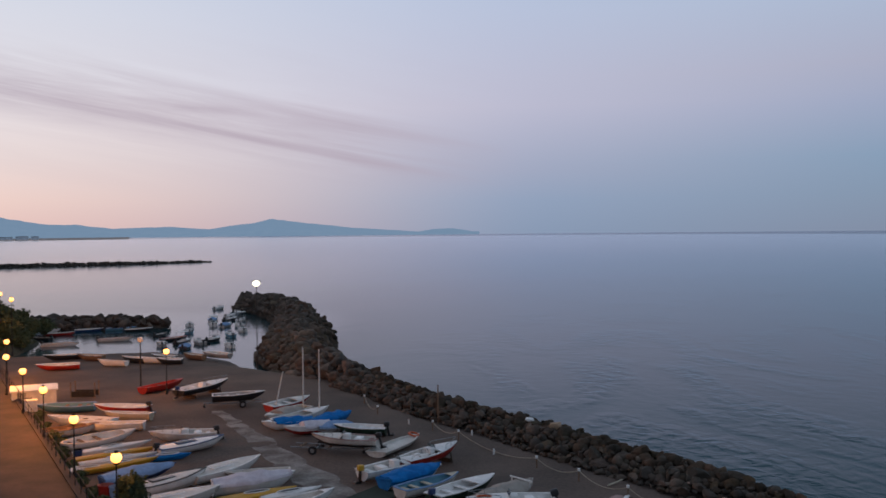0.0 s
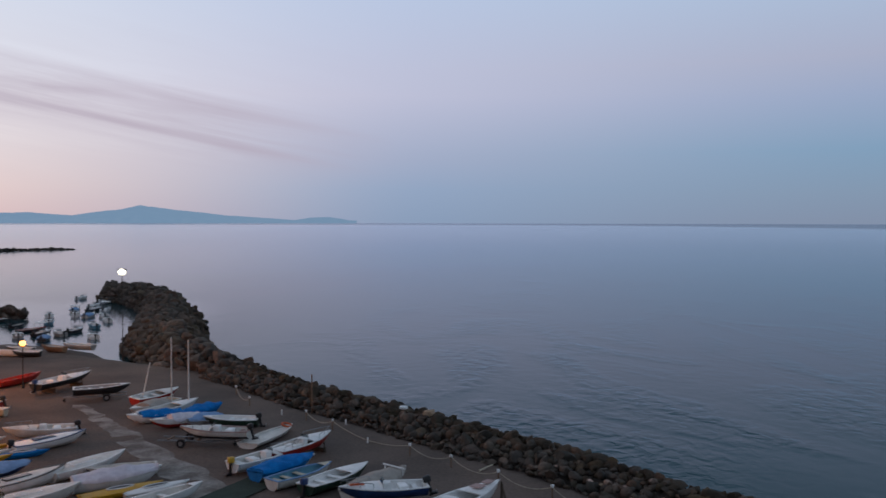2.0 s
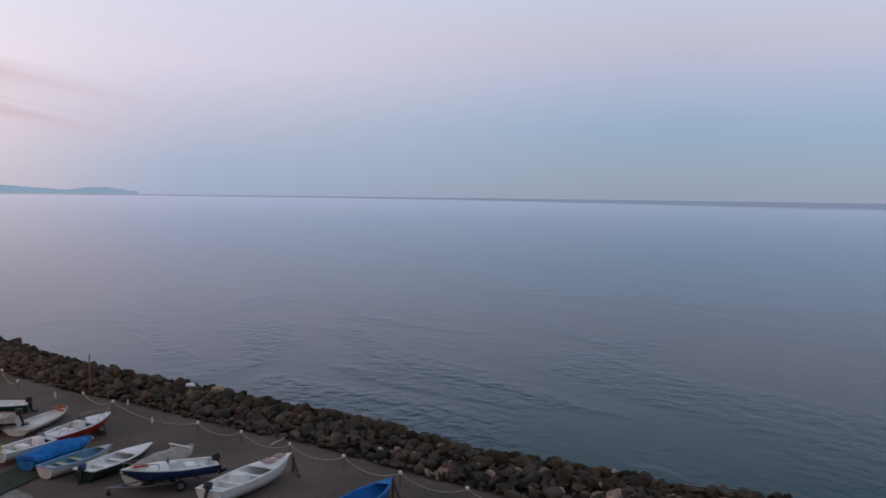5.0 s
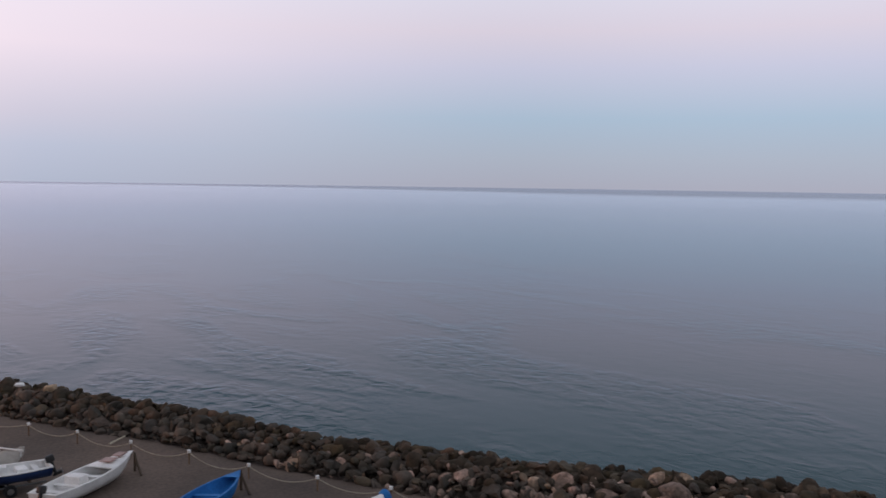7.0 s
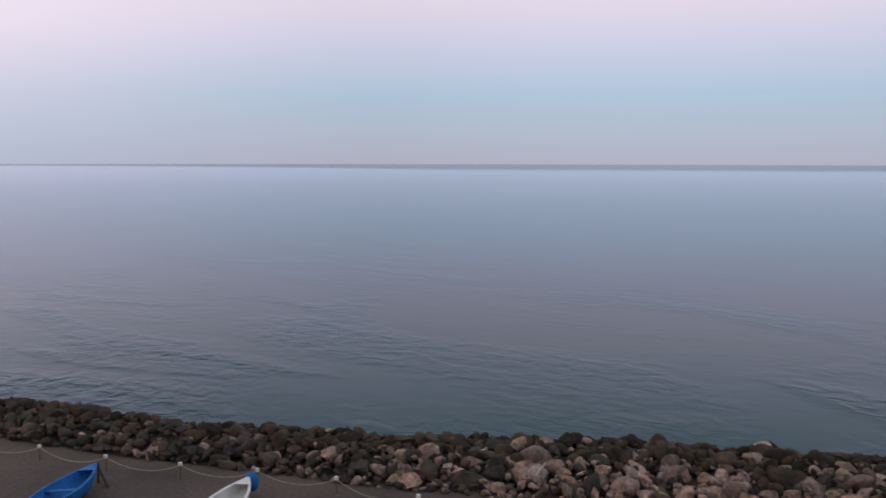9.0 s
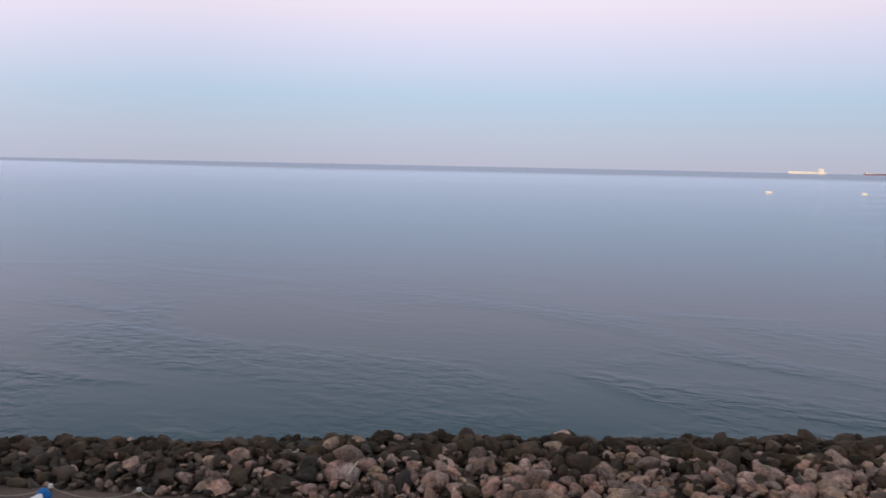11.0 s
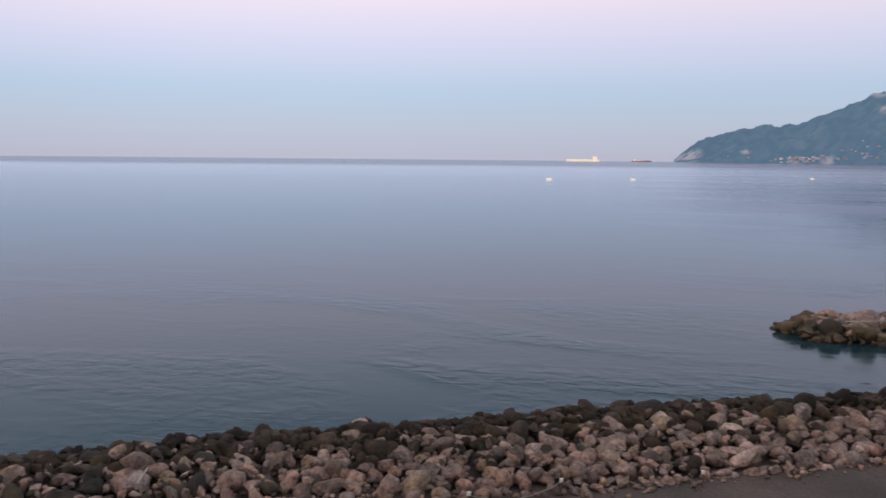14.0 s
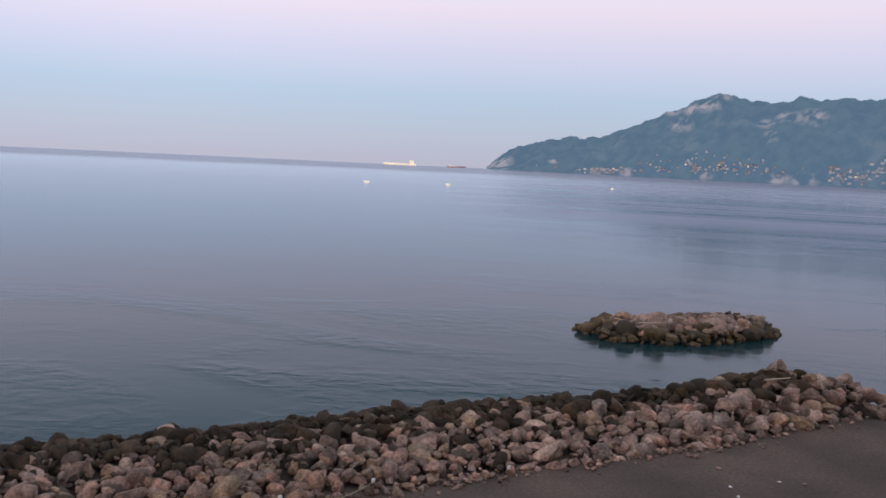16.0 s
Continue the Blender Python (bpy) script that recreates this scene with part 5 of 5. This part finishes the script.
boat("white motorboat with blue hull and orange lifebuoy on a trailer", 3.4, 45.1, -174, 4.6, B=1.75, hull=NAVY, bottom=NAVY, inside=WHITE, rim=WHITE, kind="speed", z=0.48, motor=BLACK, list_deg=0, deck=WHITE, buoy=0.82)
trailer(3.3, 45.1, -174, 4.7)
launch = boat("long white open boat with reddish hatches and outboard", 7.3, 43.6, 40, 6.2, B=2.0, D=0.95, hull=WHITE, bottom=OFFWHITE, inside=WHITE, rim=WHITE, list_deg=-3, seat_mat=WHITE, deck=WHITE, kind="sail", motor=BLACK, seats=3)
for hx, hw in ((1.35, 0.7), (2.2, 0.5)):
    bm = bmesh.new()
    box(bm, hx, 0, 1.02 + 0.05 * hx, 0.55, hw, 0.05, Matrix.Rotation(radians(-3), 4, "Y"), bevel=0.015)
    part("hatch", bm, PINK, launch, "faded reddish hatch")
bm = bmesh.new()
box(bm, -0.9, 0, 0.78, 0.6, 0.9, 0.5, bevel=0.06)
part("seat_box", bm, WHITE, launch)
boat("bright blue wooden boat with grey floor", 11.6, 38.3, 40, 5.2, B=1.9, D=0.9, hull=BLUE, bottom=BLUE, inside=BLUE, rim=BLUE, list_deg=-6, pointed=True, deck=BLUE, seat_mat=BLUE)
boat("white boat with a blue fender hanging at its bow", 16.3, 32.4, 38, 4.8, B=1.7, D=0.85, hull=WHITE, bottom=OFFWHITE, inside=OFFWHITE, rim=WHITE, list_deg=-3)

# beach, landward group
boat("red open boat lying by the lamp", -27.0, 83.6, 60, 5.0, hull=RED, bottom=RED, inside=RED, rim=RED, seats=2)
boat("white motorboat with black hull and helm console", -22.3, 80.6, 60, 6.2, B=1.9, hull=BLACK, bottom=BLACK, inside=WHITE, rim=WHITE, kind="speed", z=0.4, motor=NAVY, list_deg=0, deck=WHITE)
cradle(-22.3, 80.6, 60, 0.4, 6.0)
boat("dark boat with white rim on a trailer", -17.9, 75.6, 14, 4.4, B=1.6, hull=BLACK, bottom=BLACK, inside=GREYPAINT, rim=WHITE, z=0.46, list_deg=0, deck=WHITE)
trailer(-18.0, 75.5, -166, 4.6)
boat("blue rowing boat beside the promenade", -32.0, 73.6, -168, 4.6, hull=TEAL, bottom=TEAL, inside=TEAL, rim=TARP_SKY)
boat("white boat with red stripe and dark outboard", -27.1, 73.0, 177, 4.6, hull=RED, bottom=WHITE, inside=WHITE, rim=WHITE, motor=BLACK, list_deg=0)
boat("cream rowing boat with white rim", -25.5, 70.0, 177, 3.9, hull=CREAM, bottom=CREAM, inside=OFFWHITE, rim=WHITE)
boat("white open boat among the moored rowing boats", -28.6, 68.2, 170, 5.6, hull=WHITE, bottom=OFFWHITE, inside=WHITE)
boat("white wooden boat with pale interior", -25.4, 66.3, -172, 4.8, B=1.6, hull=OFFWHITE, inside=OFFWHITE, rim=WHITE)
boat("chalky rowing boat with dark rim", -28.0, 64.9, 30, 4.0, hull=OFFWHITE, inside=WOOD, rim=WOOD)
boat("large white double-ended boat", -24.6, 61.8, 45, 5.4, B=1.9, hull=WHITE, bottom=OFFWHITE, inside=OFFWHITE, rim=OFFWHITE, pointed=True)
boat("slim white canoe lying in the rack of kayaks", -22.9, 60.0, 38, 5.2, B=0.85, D=0.4, hull=WHITE, kind="kayak", list_deg=0)
boat("long yellow sea kayak in the row", -22.0, 58.3, 34, 5.4, B=0.85, D=0.4, hull=YELLOW, kind="kayak", list_deg=0)
boat("orange and white kayak under the lamp", -21.3, 57.0, 32, 5.0, B=0.85, D=0.4, hull=WHITE, kind="kayak", list_deg=0, deck=OFFWHITE)
boat("yellow plastic canoe on the sand", -20.7, 55.6, 36, 4.6, B=0.9, D=0.4, hull=YELLOW, kind="kayak", list_deg=0)
boat("short blue plastic kayak", -18.3, 57.6, 20, 2.8, B=0.8, D=0.35, hull=BLUE, kind="kayak", list_deg=0)
boat("small white plastic kayak", -22.4, 54.6, 15, 3.0, B=0.8, D=0.35, hull=WHITE, kind="kayak", list_deg=0)
boat("faded blue covered boat", -18.7, 53.1, 42, 4.6, B=1.5, D=0.6, hull=NAVY, cover=TARP_SKY)
boat("long white decked boat with a dark rim", -16.1, 50.6, 48, 5.0, B=1.8, D=0.85, hull=WHITE, bottom=OFFWHITE, inside=GREYPAINT, rim=BLACK, kind="decked", deck=OFFWHITE)
boat("white decked boat behind the shrub", -14.6, 47.6, 34, 4.6, B=1.7, D=0.8, hull=OFFWHITE, inside=OFFWHITE, rim=WHITE, kind="decked", deck=OFFWHITE)
boat("white motorboat with console and outboard", -19.0, 63.1, -172, 4.7, B=1.7, hull=OFFWHITE, bottom=OFFWHITE, inside=OFFWHITE, rim=WHITE, kind="speed", motor=BLACK, list_deg=0)
boat("white boat with blue gunwale and stern motor", -17.5, 60.0, 42, 4.9, B=1.75, hull=WHITE, bottom=OFFWHITE, inside=BLACK, rim=NAVY, list_deg=0, kind="decked", deck=WHITE, motor=BLACK)
boat("long white hull leaning in the row", -13.5, 53.8, 52, 5.2, B=1.7, hull=WHITE, bottom=OFFWHITE, inside=OFFWHITE, rim=WHITE, kind="decked", deck=OFFWHITE)
boat("off-white flat skiff with dark bottom", -11.5, 53.0, -170, 4.0, B=1.5, D=0.55, hull=OFFWHITE, bottom=BLACK, kind="flat", inside=OFFWHITE)
boat("boat wrapped in a pale lilac cover", -11.1, 50.4, 22, 4.7, B=1.7, D=0.9, hull=WHITE, cover=TARP_WHITE, list_deg=0)
boat("yellow open kayak with white cockpit rim", -10.5, 48.7, 30, 4.4, B=1.1, D=0.45, hull=YELLOW, kind="kayak", list_deg=0)
boat("white open dinghy by the concrete strip", -7.9, 46.9, 40, 4.4, B=1.6, hull=WHITE, bottom=OFFWHITE, inside=OFFWHITE)
boat("slim white canoe beside a yellow kayak", -8.7, 49.0, 32, 3.6, B=0.9, D=0.4, hull=WHITE, kind="kayak", list_deg=0)
# by the harbour's edge
for x, y, yaw, L, hull in ((-37.7, 98.9, 168, 3.6, WHITE), (-36.2, 101.4, 160, 3.2, BLACK), (-34.2, 101.0, 172, 3.4, WHITE), (-33.2, 103.0, 165, 3.2, BLACK), (-31.6, 100.2, 176, 3.0, BLACK), (-29.8, 103.6, 150, 3.4, WOOD),
                           (-27.4, 104.8, 158, 4.0, GREYPAINT), (-42.8, 96.5, -158, 4.4, RED), (-45.6, 104.2, -150, 4.2, BLACK), (-42.0, 103.6, 170, 3.4, WOOD)):
    boat("small open boat drawn up at the harbour's edge", x, y, yaw, L, hull=hull, bottom=hull, rim=WHITE if hull is not WOOD else WOOD, z=0.02)

# afloat in the little harbour
AFLOAT = "boats afloat in the harbour"
for x, y, yaw, L, hull, rim in ((-66.4, 145.2, 12, 4.6, WHITE, WHITE), (-62.0, 140.4, 10, 4.8, RED, OFFWHITE), (-59.3, 145.6, 20, 4.4, NAVY, WHITE), (-62.6, 134.4, 172, 4.2, BLACK, GREYPAINT), (-55.8, 126.8, 8, 5.2, WHITE, GREYPAINT),
                                (-49.9, 132.4, 14, 5.0, OFFWHITE, PINK), (-54.6, 147.4, 14, 4.8, TEAL, TARP_SKY), (-51.0, 145.6, 16, 4.4, BLACK, WHITE), (-41.1, 132.6, 40, 4.2, BLACK, RED), (-44.8, 138.0, 70, 3.0, BLACK, BLACK)):
    boat("small open boat moored along the jetty", x, y, yaw, L, hull=hull, rim=rim, z=SEA - 0.22, list_deg=0, group=AFLOAT, motor=BLACK)
rng = random.Random(31)
for x, y, canopy, tone in ((-47.8, 185.6, 0, WHITE), (-42.1, 180.6, 0, WHITE), (-41.2, 168.4, 1, WHITE), (-42.6, 160.8, 0, WHITE), (-39.5, 161.6, 0, BLACK), (-37.2, 160.0, 1, WHITE), (-40.4, 152.8, 1, WHITE), (-37.9, 151.8, 0, OFFWHITE),
                           (-35.6, 151.4, 1, WHITE), (-33.2, 143.7, 0, WHITE), (-34.6, 130.9, 1, BLACK), (-33.6, 136.8, 0, TEAL), (-30.6, 124.2, 1, WHITE), (-44.1, 151.2, 1, WHITE), (-41.6, 142.2, 1, TEAL), (-35.9, 127.6, 0, GREYPAINT),
                           (-36.6, 123.4, 0, BLACK), (-38.4, 128.6, 1, BLACK), (-40.9, 126.2, 0, GREYPAINT)):
    yaw = rng.uniform(70, 125)
    r = boat("dark motorboat moored in the harbour basin" if tone is BLACK else "pale motorboat moored in the harbour basin", x, y, yaw, rng.uniform(3.4, 4.3), B=1.5, D=0.8, hull=tone, bottom=GREYPAINT if rng.random() < 0.5 else WHITE, inside=WHITE, deck=WHITE, kind="speed", z=SEA - 0.25, list_deg=0, group=AFLOAT, motor=BLACK,
             cover=TARP_SKY if rng.random() < 0.12 else None, cover_from=0.0, cover_to=0.5)
    if canopy and rng.random() < 0.5:
        bm = bmesh.new()
        box(bm, -0.2, 0, 2.05, 1.6, 1.5, 0.06, bevel=0.02)
        top = part("canopy", bm, WHITE, r, "white sun canopy")
        for sx in (-0.9, 0.5):
            for sy in (-0.68, 0.68):
                bm = bmesh.new()
                tube(bm, (sx, sy, 0.8), (sx, sy, 2.03), 0.025, n=5)
                part("strut", bm, STEEL, top)
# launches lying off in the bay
# hull and cover share the ship's self-glowing paint, to stand out brightly
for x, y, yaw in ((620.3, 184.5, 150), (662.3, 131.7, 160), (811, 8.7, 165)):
    boat("small white launch lying off in the bay", x, y, yaw, 5.4, B=2.2, D=1.3, hull=SHIP_GLOW_WHITE, z=SEA - 0.25, list_deg=0, group="launches in the bay", cover=SHIP_GLOW_WHITE)

# ---- rope fence on white-capped stakes ----
STAKES = ((-7.0, 76.1), (-5.5, 71.4), (-0.9, 65.6), (1.0, 62.4), (5.8, 54.9), (8.0, 51.9), (10.2, 48.4), (12.5, 45.2), (14.5, 41.5), (16.8, 38.1), (19.2, 35.0), (21.4, 31.7), (22.9, 27.6), (25.2, 23.6), (27.6, 19.8), (30.4, 16.0), (33.6, 12.3), (36.8, 9.1), (40.6, 3.4))
for x, y in STAKES:
    r = empty("stake", pose(x, y, 0), "thin stake with a white cap holding the rope", "stake", "stakes of the rope fence")
    bm = bmesh.new()
    tube(bm, (0, 0, -0.3), (0, 0, 0.62), 0.045, 0.04, 8)
    part("shaft", bm, WOOD, r)
    bm = bmesh.new()
    box(bm, 0, 0, 0.68, 0.16, 0.16, 0.17, bevel=0.03)
    part("cap", bm, WHITE, r, "white painted cap")
for k, (a, c) in enumerate(zip(STAKES, STAKES[1:])):
    if k == 1 or k == 17:
        continue
    bm = bmesh.new()
    prev = None
    span = math.hypot(c[0] - a[0], c[1] - a[1])
    low_by = min(0.55, 0.11 * span)
    for i in range(13):
        t = i / 12
        p = Vector((lerp(a[0], c[0], t), lerp(a[1], c[1], t), 0.62 - 4 * low_by * t * (1 - t)))
        if prev is not None:
            tube(bm, prev, p, 0.028, n=5)
        prev = p
    tagged(link_mesh("rope", bm, ROPE), "pale slack rope strung between two stakes", "rope", "ropes of the fence")

# wooden poles on the beach
for x, y, h in ((-0.5, 68.6, 2.9), (-2.8, 67.8, 0.4), (3.3, 58.4, 0.35), (2.0, 64.0, 0.35)):
    bm = bmesh.new()
    tube(bm, (0, 0, -0.3), (0, 0, h), 0.07, 0.05, 8)
    ob = tagged(link_mesh("pole", bm, WOOD if h > 1 else WHITE), "slender wooden pole standing in the sand" if h > 1 else "short white marker stake in the sand", "pole")
    ob.location = (x, y, 0)

# blue fender and prop of the last boats
bm = bmesh.new()
bmesh.ops.create_uvsphere(bm, u_segments=14, v_segments=10, radius=0.42, matrix=Matrix.Diagonal((0.7, 1, 1.1, 1)))
ob = tagged(link_mesh("fender", bm, BLUE, smooth=True), "round blue fender hanging beside the white bow", "fender")
ob.location = (18.35, 34.0, 0.62)
for px_, py_, lab in ((13.6, 40.0, "wooden prop holding the blue boat's bow"), (9.75, 45.4, "dark wooden trestle under a white bow")):
    root = empty("boat_prop", pose(px_, py_, 0, 0, 0, 30), lab, "prop", "props under the boats")
    for a, c in (((0, 0, 0), (0.1, 0.1, 0.95)), ((-0.3, -0.8, 0.0), (0.05, 0.0, 0.7)), ((0.3, 0.3, 0), (0.1, 0.05, 0.8))):
        bm = bmesh.new()
        tube(bm, a, c, 0.07, 0.06, 6)
        part("beam", bm, BARK, root)

# hut, fence, crates at the promenade's far end
hut = empty("hut", pose(-36.6, 77.6, 0.0, 0, 0, 25), "low white kiosk with a pale roof beside the promenade", "kiosk")
bm = bmesh.new()
box(bm, 0, 0, 0.65, 3.6, 2.0, 1.3, bevel=0.03)
part("wall", bm, OFFWHITE, hut)
bm = bmesh.new()
box(bm, 0, 0, 1.37, 3.9, 2.3, 0.10, Matrix.Rotation(radians(4), 4, "X"), bevel=0.03)
part("roof", bm, WHITE, hut)
bm = bmesh.new()
box(bm, -1.0, -1.01, 0.6, 0.7, 0.04, 1.1)
part("door", bm, GREYPAINT, hut)
pen = empty("enclosure", pose(-33.3, 80.6, 0), "dark low enclosure of posts and boards", "enclosure")
for sx in (-1.1, 1.1):
    for sy in (-0.5, 0.5):
        bm = bmesh.new()
        tube(bm, (sx, sy, -0.1), (sx, sy, 1.4), 0.05, n=6)
        part("post", bm, WOOD, pen)
bm = bmesh.new()
box(bm, 0, -0.5, 0.3, 2.2, 0.05, 0.5)
part("board", bm, IRON, pen)
bm = bmesh.new()
box(bm, 0, 0.5, 0.3, 2.2, 0.05, 0.5)
part("board", bm, IRON, pen)
for x, y, s, mt, lab in ((-33.9, 71.3, 0.9, OFFWHITE, "white crate on the promenade's edge"), (-35.0, 73.0, 0.7, IRON, "dark bin on the promenade's edge")):
    bm = bmesh.new()
    box(bm, 0, 0, s / 2, s, s * 0.8, s, bevel=0.04)
    box(bm, 0, 0, s + 0.03, s * 1.06, s * 0.86, 0.06, bevel=0.015)
    ob = tagged(link_mesh("crate", bm, mt), lab, "crate")
    ob.matrix_world = pose(x, y, PZ, 0, 0, 30)

# driftwood on the rocks, litter on the sand
for x, y, z, l, yaw, t in ((57.2, -11.5, 2.55, 1.6, -80, 6), (84.6, -5.0, 0.95, 3.2, -80, 3), (28.9, 26.0, 0.9, 1.2, 20, 10), (10.0, 51.0, 0.12, 1.3, 40, 2)):
    bm = bmesh.new()
    tube(bm, (-l / 2, 0, 0), (l / 2, 0, 0.05), 0.06, 0.04, 7)
    ob = tagged(link_mesh("driftwood", bm, CREAM), "bleached driftwood branch lying on the stones", "driftwood", "driftwood")
    ob.matrix_world = pose(x, y, z, 0, -t, yaw)
rng = random.Random(77)
for k in range(15):
    x, y = rng.choice(((rng.uniform(39, 50), rng.uniform(-12, -2)), (rng.uniform(34, 44), rng.uniform(5, 14)), (rng.uniform(-2, 12), rng.uniform(50, 62))))
    if inland(np.array([x]), np.array([y]))[0] < 8:
        continue
    bm = bmesh.new()
    bmesh.ops.create_icosphere(bm, subdivisions=2, radius=rng.uniform(0.07, 0.16), matrix=Matrix.Diagonal((1.5, 1, 0.6, 1)))
    for v in bm.verts:
        v.co *= 1 + 0.3 * noise.noise(v.co * 9 + Vector((k, 0, 0)))
    ob = tagged(link_mesh("litter", bm, rng.choice((WHITE, WHITE, OFFWHITE, PINK))), "scrap of pale litter lying on the sand", "litter", "litter on the beach")
    ob.matrix_world = pose(x, y, 0.04, 0, 0, rng.uniform(0, 360))

# floats and tubs beside the promenade
for x, y, r, h, mt, lab in ((-19.4, 49.6, 0.42, 0.7, RED, "red plastic tub beside the promenade"), (-18.6, 49.0, 0.36, 0.8, TARP_SKY, "faded blue barrel beside the promenade"), (-24.6, 58.2, 0.3, 0.6, NAVY, "dark blue tub beside the promenade")):
    bm = bmesh.new()
    tube(bm, (0, 0, 0), (0, 0, h), r * 0.85, r, 16)
    tube(bm, (0, 0, h - 0.06), (0, 0, h), r * 1.06, r * 1.06, 16)
    ob = tagged(link_mesh("tub", bm, mt), lab, "tub")
    ob.location = (x, y, 0)
